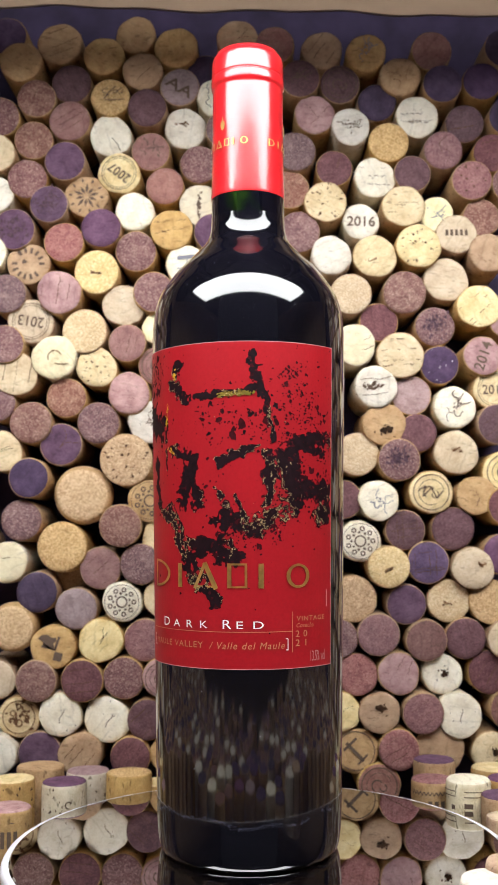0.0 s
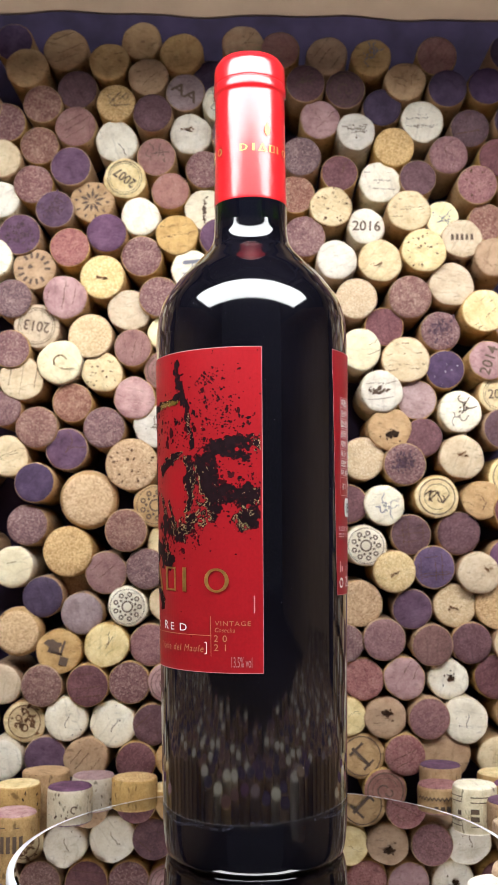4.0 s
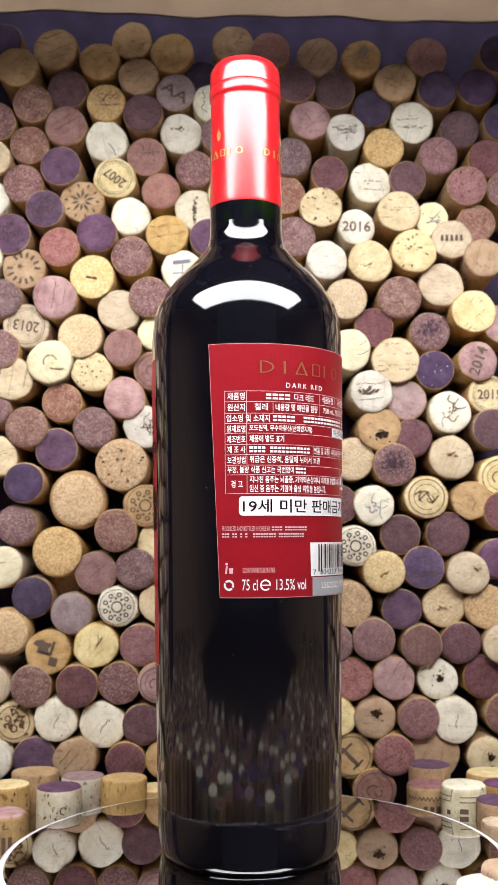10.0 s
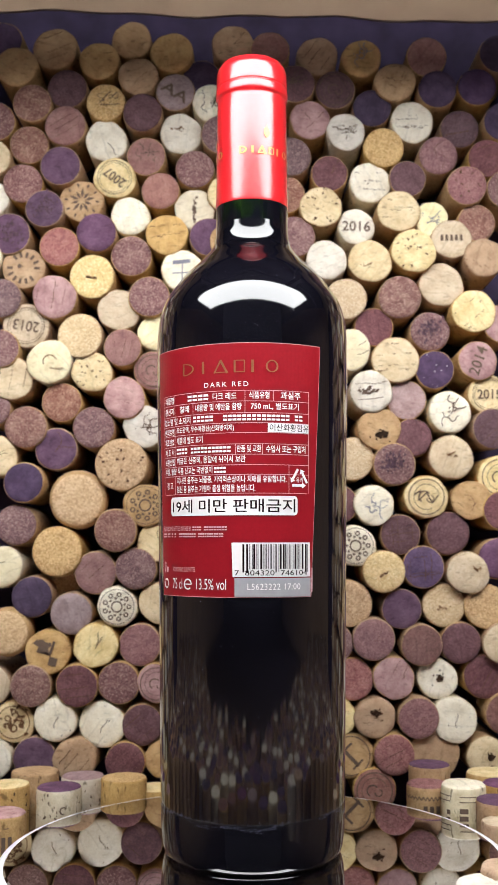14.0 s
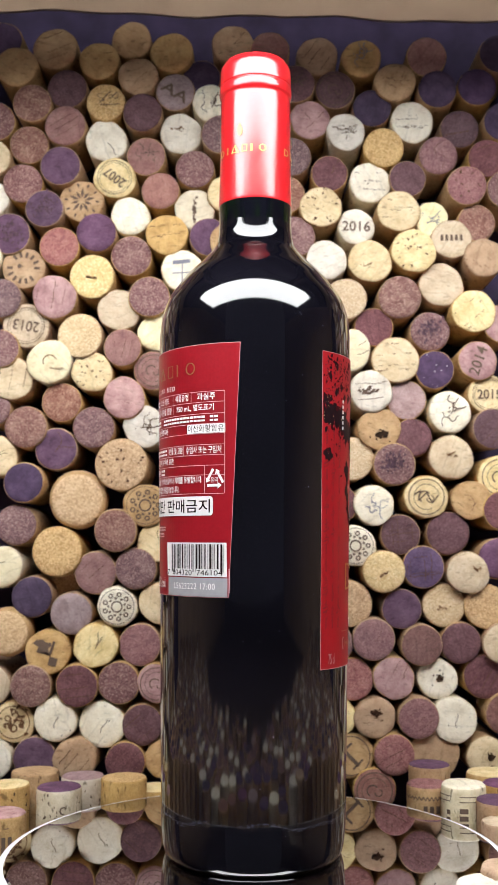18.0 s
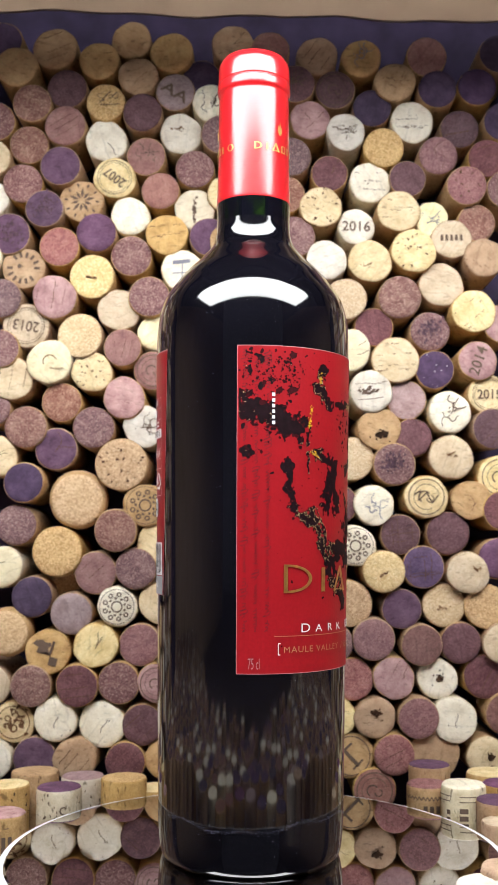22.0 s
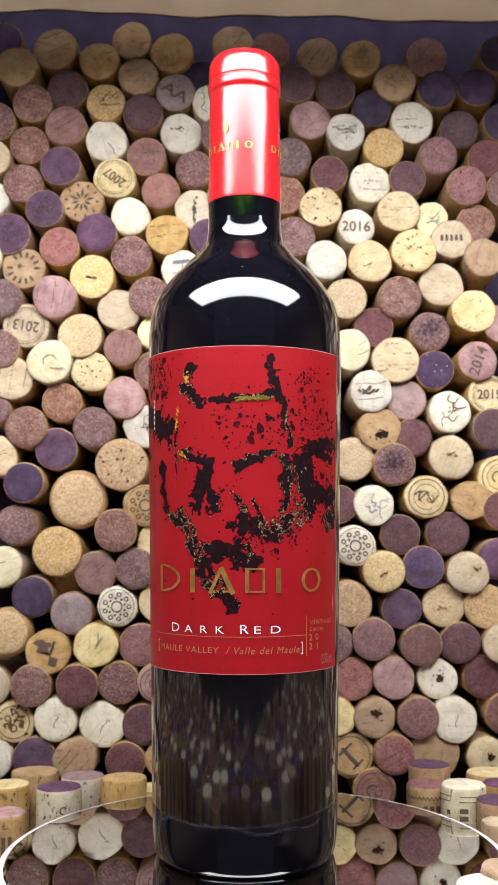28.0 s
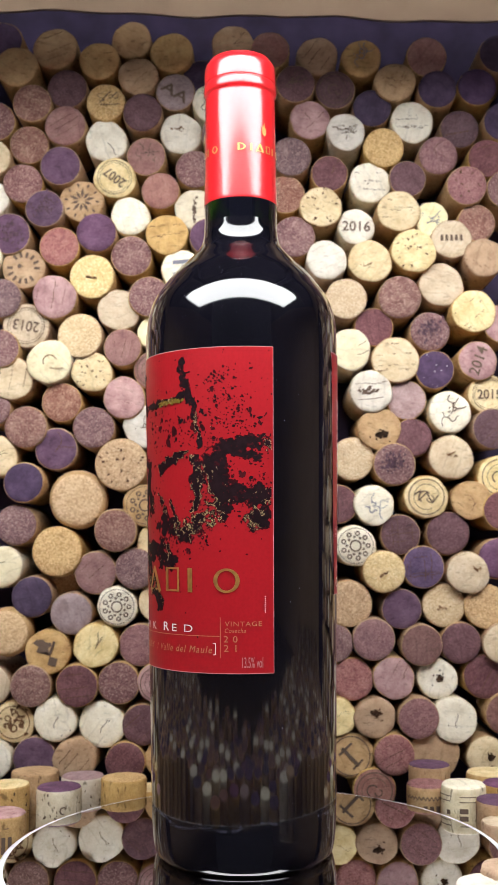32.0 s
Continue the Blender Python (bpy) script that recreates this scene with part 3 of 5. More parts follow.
def sprinkle(phi0, z0, phi1, z1, width, density=1.0, gold=1.0):
    """Fine spots thrown along a stroke, with a few flecks of foil."""
    rng, k = SPLAT_RNG, 1 / 38.3
    dx, dz = radians(phi1 - phi0) * 38.3, z1 - z0
    length = max(0.1, math.hypot(dx, dz))
    n = int((length + width) * width * 1.6 * density) + 14
    for i in range(n):
        u, s = rng.uniform(-0.04, 1.04), rng.gauss(0, 0.42) * width * 1.2
        x, z = dx * u - dz / length * s, z0 + dz * u + dx / length * s
        phi = phi0 + math.degrees(x * k)
        if not (182.6 < phi < 334.8 and 72.4 < z < 191.1):
            continue
        torn = noise.fractal(Vector((radians(phi) * 38.3 * 0.42, z * 0.42, 3.0)), 1.0, 2.0, 3)
        if torn + 0.3 * noise.noise(Vector((phi * 0.3, z * 0.5, 5.0))) < -0.05 + 0.40 * (abs(s) / width - 0.35):
            continue
        fleck("thin" if rng.random() < 0.7 else "black", phi, z, (0.08 + abs(rng.gauss(0, 1)) * 0.19) * (2.4 if rng.random() < 0.07 else 1.0), 0.00024 + 0.00003 * (i % 4), 9, 0.6, 1 + rng.random() * 0.8)
        if rng.random() < 0.05 * gold:
            fleck("gold", phi, z, 0.05 + 0.08 * rng.random() ** 2, 0.00046, 5, 0.9, 1 + rng.random() * 2.0)


def add(bm, piece):
    seen = {v: bm.verts.new(v.co) for v in piece.verts}
    for f in piece.faces:
        bm.faces.new([seen[v] for v in f.verts])
    piece.free()


def foil_patch(phi0, z0, phi1, z1, width, material, parent, seed):
    rng, bm = random.Random(seed), bmesh.new()
    dx, dz = radians(phi1 - phi0) * 0.0383, (z1 - z0) / 1000
    n = max(6, int(math.hypot(dx, dz) * 4200))
    for k in range(n):
        flat_blot(bm, rng, dx * k / n + rng.gauss(0, 0.00045), dz * k / n + rng.gauss(0, 0.00045), width / 2000 * (0.12 + 0.42 * rng.random()), n=7, rough=1.0, stretch=1.5, turn=rng.random() * 3)
    tagged(part("foil_patch", wrap(bm, phi0, z0 / 1000, 0.00046), material, parent, "patch of gold foil"), kind="stuff")


def wine_bottle():
    b = tagged(new("wine_bottle"), "dark wine bottle with red capsule and labels, on the mirror", "bottle")
    bm = bmesh.new()
    lathe(bm, smooth_profile(BODY), 128, closed_bottom=True)
    part("glass_body", bm, GLASS, b, "near-black wine-filled glass body", smooth=True)
    bm = bmesh.new()
    lathe(bm, [(0.2455, 0.01480), (0.249, 0.01481), (0.253, 0.01486), (0.2576, 0.01493)], 96)
    part("neck", bm, GREEN_GLASS, b, "dark green clear glass neck", smooth=True)
    cap = bmesh.new()
    prof = [(256.7, 14.92), (257.1, 15.05), (260, 14.98), (270, 14.72), (286.5, 14.55), (299, 14.45), (301.4, 14.38), (302.6, 14.40), (303.2, 14.66), (303.8, 14.98), (304.8, 15.08), (306.6, 15.02), (307.3, 14.90), (307.6, 14.72), (308.0, 14.70), (308.4, 14.82),
            (311.6, 14.80), (314.4, 14.66), (315.6, 14.42), (316.4, 14.02), (316.9, 13.55), (317.3, 13.3), (317.9, 13.05), (318.6, 12.2), (319.0, 10.6), (319.2, 7.0), (319.2, 2.0)]
    lathe(cap, smooth_profile([(z / 1000, r / 1000) for z, r in prof], 3), 96, closed_top=True)
    capsule = part("capsule", cap, FOIL, b, "glossy red foil capsule", smooth=True)
    # three rounds of small gold shapes on the capsule
    for k in range(3):
        for u, w in ((0, 3.2), (5.0, 1.0), (7.8, 3.0), (12.2, 2.6), (16.0, 2.4), (19.4, 3.2)):
            bm = bmesh.new()
            plain_shape(bm, w / 1000, 0.0030, 0.00075, {0: "half", 5.0: "bar", 7.8: "triangle", 12.2: "frame", 16.0: "bar", 19.4: "ring"}[u])
            for v in bm.verts:
                a = radians(67.0 + 120 * k) + (v.co.x + u / 1000) / 0.0149
                v.co = Vector((0.01506 * math.cos(a), 0.01506 * math.sin(a), 0.2758 + v.co.y))
            part("gold_shape", bm, GOLD, capsule, "small gold shape")
        bm = bmesh.new()
        flat_poly(bm, [(x / 1000, y / 1000) for x, y in ((0.0, -1.7), (0.9, -1.2), (1.25, -0.2), (0.95, 0.7), (0.75, 0.2), (0.35, 1.0), (0.1, 1.9), (-0.35, 0.9), (-0.7, 0.4), (-0.9, 1.1), (-1.15, -0.3), (-0.8, -1.2))])
        for v in bm.verts:
            a = radians(111.0 + 120 * k) + v.co.x / 0.0149
            v.co = Vector((0.01506 * math.cos(a), 0.01506 * math.sin(a), 0.2853 + v.co.y * 1.6))
        part("gold_emblem", bm, GOLD, capsule, "small gold emblem shape")
    # front label
    front = part("front_label", wrapped_sheet((181.9, 181.8), (335.5, 335.6), 0.0714, 0.1922, 0.00015, 64, 10), PAPER, b,
                 "red paper label with black ink splatter and gold foil")
    for phi in (181.8, 335.6):
        part("cut_edge", line_between(phi, 0.0714, phi, 0.1922, 0.0002, 0.0002), PAPER_EDGE, front)
    for z in (0.0714, 0.1922):
        part("cut_edge", line_between(181.8, z, 335.6, z, 0.00025, 0.0002), PAPER_EDGE, front)
    paint_front(front)
    back = part("back_label", wrapped_sheet((21.9, 16.3), (124.9, 131.4), 0.0985, 0.1936, 0.00015, 48, 10), PAPER_BACK, b,
                "dark red paper back label with white printed table")
    part("cut_edge", line_between(21.9, 0.0985, 16.3, 0.1936, 0.0002, 0.0002), PAPER_EDGE, back)
    part("cut_edge", line_between(124.9, 0.0985, 131.4, 0.1936, 0.0002, 0.0002), PAPER_EDGE, back)
    part("cut_edge", line_between(16.3, 0.1936, 131.4, 0.1936, 0.00025, 0.0002), PAPER_EDGE, back)
    part("cut_edge", line_between(21.9, 0.0985, 124.9, 0.0985, 0.00025, 0.0002), PAPER_EDGE, back)
    print_back(back)
    # worn ring near the base
    rng, bm = random.Random(5), bmesh.new()
    for k in range(1500):
        x = 0.2295 * rng.random()
        wave = 0.0012 * math.sin(x * 90) + 0.0008 * math.sin(x * 260 + 1)
        if math.sin(x * 55) + math.sin(x * 137) < -1.5:
            continue
        flat_blot(bm, rng, x, wave + rng.gauss(0, 0.00042), 0.00004 + 0.00015 * rng.random() ** 3, n=5, rough=0.8, stretch=2.2)
    part("scuff_ring", wrap(bm, 0, 0.0160, 0.00015), SCUFF, b, "worn pale blue scuff line round the base")
    # dust and dried specks on the glass
    rng, verts, faces = random.Random(9), [], []
    for k in range(420):
        phi, z = rng.uniform(0, 360), rng.choice((rng.uniform(0.004, 0.235), rng.uniform(0.2, 0.235)))
        if 0.071 < z < 0.1925 and 181 < phi < 336 or 0.098 < z < 0.194 and 15 < phi < 132:
            continue
        r, base = 0.00006 + 0.00012 * rng.random() ** 3, len(verts)
        verts.extend(on_glass(phi + math.degrees(r * math.cos(j * 1.57) / 0.037), z + r * math.sin(j * 1.57), 0.0002) for j in range(4))
        faces.append(tuple(range(base, base + 4)))
    me = bpy.data.meshes.new("dust")
    me.from_pydata(verts, [], faces)
    me.materials.append(DUST)
    dust = new("dust", me)
    dust.parent = b
    tagged(dust, "pale dust specks on the glass", kind="stuff")
    return b


def paint_front(lab):
    # ink thrown over the label, stroke by stroke
    stroke(281.1, 186.7, 285.7, 176.7, 3.7)
    stroke(285.7, 176.7, 291.8, 161.6, 2.5)
    stroke(249.9, 172.0, 281.9, 173.9, 2.5)
    stroke(263.7, 147.3, 280.8, 152.1, 2.7, 1.2)
    stroke(303.7, 152.4, 306.2, 133.1, 5.6)
    stroke(307.1, 137.6, 334.0, 136.6, 4.9, 1.2)
    stroke(308.8, 154.7, 334.0, 156.1, 4.9)
    stroke(324.5, 126.3, 328.2, 128.5, 6.2)
    stroke(303.6, 130.8, 280.5, 121.8, 5.6, 1.2)
    stroke(268.1, 126.4, 284.3, 120.7, 4.3, 1.2)
    stroke(289.9, 150.2, 291.6, 134.3, 3.1)
    stroke(261.0, 135.7, 268.1, 126.4, 3.1, 1.2)
    stroke(244.7, 117.1, 272.3, 112.7, 4.9)
    stroke(254.8, 99.8, 260.4, 97.0, 2.8, 1.5)
    sprinkle(300.5, 181.0, 320.9, 160.5, 14.8, 0.6, 0.05)
    stroke(182.9, 170.2, 217.2, 161.4, 7.4, 1.0)
    stroke(186.0, 190.2, 190.5, 189.6, 0.8, 0.6)
    stroke(193.0, 189.0, 196.5, 187.4, 1.1, 0.8)
    sprinkle(198.6, 184.2, 213.8, 183.1, 7.4, 0.8, 0.1)
    stroke(187.2, 152.4, 189.0, 152.4, 3.7)
    stroke(210.3, 148.9, 213.7, 133.0, 2.7)
    stroke(213.7, 131.9, 228.1, 126.2, 3.5)
    stroke(228.1, 130.8, 240.5, 110.2, 3.1)
    stroke(228.1, 152.5, 247.7, 148.3, 3.1)
    stroke(245.2, 145.9, 238.3, 133.1, 4.9, 1.2)
    stroke(235.1, 185.0, 232.1, 180.2, 2.5)
    stroke(230.1, 177.8, 241.6, 171.9, 3.1, 1.2)
    stroke(240.5, 107.9, 256.5, 97.2, 3.5, 1.2)
    stroke(262.7, 135.0, 263.7, 128.4, 2.1)
    stroke(258.7, 125.8, 270.7, 125.7, 2.9)
    stroke(263.7, 123.8, 262.7, 118.5, 2.9)
    stroke(248.3, 113.9, 256.6, 116.8, 3.4)
    stroke(256.6, 116.8, 268.7, 117.9, 2.6)
    stroke(268.7, 117.9, 274.7, 112.0, 2.1)
    stroke(270.7, 136.3, 277.7, 128.4, 1.2)
    stroke(276.7, 127.7, 282.9, 119.8, 2.9)
    stroke(246.2, 139.0, 250.5, 131.0, 3.9)
    stroke(232.3, 131.1, 241.7, 113.9, 1.0)
    stroke(241.7, 113.9, 248.3, 107.4, 1.8)
    stroke(248.3, 107.4, 262.6, 97.0, 1.8)
    stroke(261.7, 148.2, 266.7, 149.5, 2.4)
    stroke(266.7, 148.8, 285.0, 153.6, 1.2)
    stroke(293.8, 148.4, 289.3, 131.0, 2.6)
    stroke(290.4, 170.5, 293.7, 156.4, 1.3)
    stroke(222.8, 155.7, 225.8, 162.4, 1.3)
    stroke(222.8, 152.9, 225.1, 144.7, 1.0)
    stroke(298.5, 149.8, 307.6, 131.1, 3.1)
    stroke(310.4, 152.9, 326.5, 150.7, 3.1)
    stroke(310.5, 136.6, 326.7, 135.5, 3.9)
    sprinkle(186.0, 165.0, 330.0, 150.0, 60.0, 0.03, 0.3)
    sprinkle(250.0, 168.0, 300.0, 158.0, 14.0, 0.35, 0.6)
    sprinkle(292.0, 148.0, 330.0, 132.0, 16.0, 0.6, 0.4)
    sprinkle(262.0, 122.0, 300.0, 124.0, 9.0, 0.8, 0.5)
    sprinkle(186.0, 186.0, 216.0, 176.0, 14.0, 0.6, 0.1)
    ink_field()
    for which, name, mat, label in (("black", "ink_splatter", BLACK_INK, "black ink splatter"), ("thin", "thin_ink", RED_BLACK_INK, "thin dark red ink spots"), ("gold", "gold_dust", GLINT, "tiny gold foil flecks")):
        me = bpy.data.meshes.new(name)
        me.from_pydata(SPLAT[which][0], [], SPLAT[which][1])
        me.materials.append(mat)
        ob = new(name, me)
        ob.parent = lab
        tagged(ob, label, kind="stuff")
    foil_patch(232.1, 182.5, 232.5, 179.0, 1.7, YELLOW_GOLD, lab, 1)
    foil_patch(225.5, 170.2, 224.4, 161.6, 1.3, YELLOW_GOLD, lab, 2)
    foil_patch(226.3, 153.0, 231.1, 151.4, 1.5, YELLOW_GOLD, lab, 3)
    foil_patch(262.0, 172.4, 281.4, 173.1, 2.2, OLIVE_GOLD, lab, 4)
    # six raised gold shapes in a row
    for a, b, z, h, kind in ((208.7, 227.1, 100.6, 10.4, "half"), (234.4, 240.0, 100.8, 9.0, "bar"), (246.9, 260.2, 100.8, 9.0, "triangle"), (267.0, 278.3, 100.9, 9.0, "frame"),
                             (284.6, 296.0, 100.8, 9.0, "bar"), (300.9, 316.1, 100.7, 9.0, "ring")):
        bm = bmesh.new()
        plain_shape(bm, radians(b - a) * 0.0383, h / 1000, 0.0016, kind)
        bmesh.ops.solidify(bm, geom=bm.faces[:], thickness=0.0003)
        part("gold_shape", wrap(bm, a, z / 1000, 0.0005), GOLD, lab, "raised gold foil shape")
    for body, a, z, h, sp in (("D", 220.0, 226.0, 0.0032, 1.0), ("ARK", 230.0, 255.0, 0.0027, 2.1), ("R", 264.2, 269.2, 0.0032, 1.0), ("ED", 272.2, 287.6, 0.0027, 2.0)):
        words(lab, body, a, z, 0.0861, h, WHITE_INK, sp)
    part("rule_line", line_between(203.2, 0.0849, 304.5, 0.0849, 0.00022), PALE_GOLD, lab)
    part("rule_line", line_between(304.8, 0.0920, 304.8, 0.0772, 0.00022), PALE_GOLD, lab)
    words(lab, "MAULE VALLEY", 209.1, 252.0, 0.0789, 0.0022, PALE_GOLD, 1.15)
    words(lab, "/ Valle del Maule", 256.0, 299.9, 0.0787, 0.0025, PALE_GOLD, 1.2, 0.25)
    for a, s in ((205.7, 1), (301.9, -1)):
        part("bracket", line_between(a, 0.0782, a, 0.0823, 0.0003), WHITE_INK, lab)
        part("bracket", line_between(a, 0.0823, a + 1.3 * s, 0.0823, 0.0003), WHITE_INK, lab)
        part("bracket", line_between(a, 0.0782, a + 1.3 * s, 0.0782, 0.0003), WHITE_INK, lab)
    words(lab, "VINTAGE", 307.4, 328.5, 0.0886, 0.0017, PALE_GOLD, 1.15)
    words(lab, "Cosecha", 307.4, 319.3, 0.0862, 0.0016, PALE_GOLD, 1.1, 0.25)
    words(lab, "20", 306.8, 314.6, 0.0827, 0.0024, PALE_GOLD, 1.8)
    words(lab, "21", 306.8, 314.0, 0.0794, 0.0024, PALE_GOLD, 1.8)
    words(lab, "13.5% vol", 317.2, 329.1, 0.0735, 0.0038, FADED_PINK)
    words(lab, "75 cl", 188.4, 195.0, 0.0731, 0.0039, FADED_PINK)
    # six small white blocks running upwards
    bm = bmesh.new()
    for k in range(6):
        small = bmesh.new()
        flat_poly(small, [(0.0002, 0), (0.0013, 0), (0.0013, 0.0013), (0.0002, 0.0013)])
        for v in small.verts:
            v.co.y += k * 0.0021
        add(bm, small)
    part("white_shapes", wrap(bm, 201.0, 0.1627, 0.0006), WHITE_INK, lab, "column of small white shapes")
    bm = bmesh.new()
    for k in range(9):
        flat_poly(bm, [(0, k * 0.0007), (0.0005, k * 0.0007), (0.0005, k * 0.0007 + 0.0005), (0, k * 0.0007 + 0.0005)])
    part("unreadable_print", wrap(bm, 330.2, 0.0934, 0.0004), PINK_INK, lab)
    # three faint columns of looping handwriting
    for phi, seed in ((186.6, 1), (193.0, 2), (199.6, 3)):
        rng, bm = random.Random(seed), bmesh.new()
        y, w = 0.0, 0.0
        while y < 0.1010:
            run, pts = rng.uniform(0.003, 0.009), []
            for k in range(int(run / 0.00016)):
                w += 0.85 + rng.gauss(0, 0.22)
                if k % 7 == 0:
                    tall = rng.choice((0.0004, 0.0005, 0.0006, 0.0006, 0.0008, 0.0015))
                pts.append((tall * math.cos(w) - 0.0004, y + k * 0.00016 + 0.3 * tall * math.sin(w) + 0.35 * tall * math.cos(w)))
            flat_line(bm, pts, 0.00022)
            y += run + 0.0014
        tagged(part("faint_handwriting", wrap(bm, phi, 0.0865, 0.00022), DRY_INK, lab, "faint dark handwriting lines"), kind="stuff")


def print_back(lab):
    for u, w, kind in ((0, 5.4, "half"), (9.2, 1.4, "bar"), (14.4, 5.0, "triangle"), (22.0, 4.2, "frame"), (28.6, 3.6, "bar"), (34.0, 4.8, "ring")):
        bm = bmesh.new()
        plain_shape(bm, w / 1000, 0.0047, 0.0007, kind)
        for v in bm.verts:
            v.co.x += u / 1000
        part("gold_shape", wrap(bm, 45.6, 0.1824, 0.0004), DULL_GOLD, lab, "dull gold shape")
    words(lab, "DARK RED", 60.8, 86.7, 0.1771, 0.0018, WHITE_INK, 1.4)
    # table: rules and cells
    for z, a, b in ((175.5, 25.6, 122.8), (171.5, 25.6, 122.8), (167.1, 25.8, 122.6), (163.3, 26.0, 122.6), (159.6, 26.0, 122.6), (155.4, 26.2, 122.4),
                    (151.5, 26.4, 122.4), (147.6, 26.4, 122.4), (144.0, 26.5, 122.2), (137.0, 26.8, 122.0)):
        part("table_rule", line_between(a, z / 1000, b, z / 1000, 0.00017), PINK_INK, lab)
    for phi, z0, z1 in ((25.7, 137.0, 175.5), (122.6, 137.0, 175.5), (38.0, 137.0, 144.0), (38.0, 147.6, 167.1), (38.0, 167.1, 175.5), (84.8, 167.1, 175.5), (100.7, 171.5, 175.5),
                        (53.0, 167.1, 171.5), (110.0, 137.0, 147.6), (79.3, 151.5, 155.4), (94.6, 151.5, 155.4)):
        part("table_rule", line_between(phi, z0 / 1000, phi, z1 / 1000, 0.00017), PINK_INK, lab)
    for body, a, b, z in (("제품명", 27.2, 37.0, 172.2), ("식품유형", 87.0, 98.5, 172.4), ("과실주", 105.0, 117.0, 172.4),
                          ("원산지", 27.2, 37.0, 168.0), ("칠레", 42.5, 50.0, 168.2), ("내용량 및 에탄올 함량", 54.5, 83.0, 168.2), ("750 mL, 별도표기", 88.0, 116.0, 168.2),
                          ("업소명 및 소재지", 26.6, 51.0, 163.9), ("원재료명", 26.8, 37.2, 159.9), ("포도원액, 무수아황산(산화방지제)", 39.5, 78.5, 160.1),
                          ("제조번호", 26.8, 37.2, 156.0), ("제품에 별도 표기", 39.5, 59.5, 156.2), ("제 조 사", 27.0, 37.2, 152.1), ("반품 및 교환", 80.2, 93.8, 152.3), ("수입사 또는 구입처", 96.5, 120.5, 152.2),
                          ("보관방법", 27.0, 37.2, 148.2), ("취급은 신중히, 응달에 뉘어서 보관", 39.5, 85.0, 148.4), ("부정, 불량 식품 신고는 국번없이", 27.0, 65.6, 144.5), ("다크 레드", 66.0, 80.0, 172.2),
                          ("경 고", 29.0, 35.5, 139.2), ("지나친 음주는 뇌졸중, 기억력손상이나 치매를 유발합니다.", 39.5, 108.5, 140.9),
                          ("임신 중 음주는 기형아 출생 위험을 높입니다.", 39.5, 90.5, 137.6)):
        words(lab, body, a, b, z / 1000, 0.0027, WHITE_INK, bold=0.012)
    bars(lab, 49.0, 64.0, 0.1722, 0.0026, 4, WHITE_INK, seed=2)
    bars(lab, 53.0, 119.0, 0.1640, 0.0026, 24, WHITE_INK, seed=3)
    bars(lab, 39.5, 77.0, 0.1522, 0.0026, 16, WHITE_INK, seed=4)
    bars(lab, 66.8, 74.0, 0.1445, 0.0026, 4, WHITE_INK, seed=5)
    part("white_cell", block(97.6, 122.9, 0.1598, 0.1632, 0.00035), WHITE_INK, lab)
    words(lab, "이산화황함유", 98.6, 122.3, 0.1602, 0.0027, BLACK_INK, off=0.0007)
    # warning strip
    part("white_strip", rounded_block(33.4, 115.4, 0.1288, 0.1360, 0.0004, 0.0014), WHITE_INK, lab, "white warning strip")
    words(lab, "19세 미만 판매금지", 35.5, 113.8, 0.1299, 0.0050, BLACK_INK, off=0.00055, bold=0.008)
    # recycling triangle
    bm = bmesh.new()
    tri = [Vector((0.0047 * math.cos(math.pi / 2 + k * 2.0944), 0.0047 * math.sin(math.pi / 2 + k * 2.0944))) for k in range(3)]
    for k in range(3):
        p, q = tri[k].lerp(tri[(k + 1) % 3], 0.16), tri[k].lerp(tri[(k + 1) % 3], 0.66)
        d = (q - p).normalized()
        flat_line(bm, [tuple(p), tuple(q)], 0.0010)
        side = Vector((-d.y, d.x)) * 0.0012
        flat_poly(bm, [tuple(q - side), tuple(q + d * 0.0016), tuple(q + side)])
    tagged(part("recycling_mark", wrap(bm, 116.4, 0.1424, 0.0004), WHITE_INK, lab, "white recycling triangle"), kind="stuff")
    words(lab, "유리", 114.3, 118.5, 0.1411, 0.0020, WHITE_INK, off=0.0006)
    words(lab, "PRODUCED AND BOTTLED IN CHILE BY", 23.6, 51.0, 0.1231, 0.0018, PINK_INK)
    bars(lab, 52.0, 74.5, 0.1231, 0.0018, 14, PINK_INK, seed=6)
    bars(lab, 23.5, 73.8, 0.1206, 0.0018, 34, PINK_INK, seed=7)
    words(lab, "CONTAINS SULPHITES", 35.3, 53.8, 0.1077, 0.0018, PINK_INK)
    words(lab, "75 cl", 34.8, 43.6, 0.1012, 0.0040, WHITE_INK)
    bm = bmesh.new()
    flat_ring(bm, 0, 0, 0.0015, 0.0021, a0=0.0, a1=5.5)
    flat_line(bm, [(-0.0017, 0), (0.0019, 0)], 0.0004)
    part("estimate_mark", wrap(bm, 48.2, 0.1031, 0.0004), WHITE_INK, lab)
    words(lab, "13.5% vol", 54.5, 73.7, 0.1012, 0.0040, WHITE_INK)
    bm = bmesh.new()
    flat_line(bm, [(0, -0.0018), (0.0004, 0.0008)], 0.0007)
    flat_ring(bm, 0.0003, 0.0017, 0.0, 0.0005, n=10)
    flat_poly(bm, [(0.0014, -0.0018), (0.0026, -0.0018), (0.0028, 0.0002), (0.0012, 0.0002)])
    part("tidy_mark", wrap(bm, 25.6, 0.1092, 0.0004), PINK_INK, lab)
    bm = bmesh.new()
    flat_ring(bm, 0, 0, 0.0012, 0.002, a0=-0.5, a1=2.4)
    flat_ring(bm, 0, 0, 0.0012, 0.002, a0=2.7, a1=5.5)
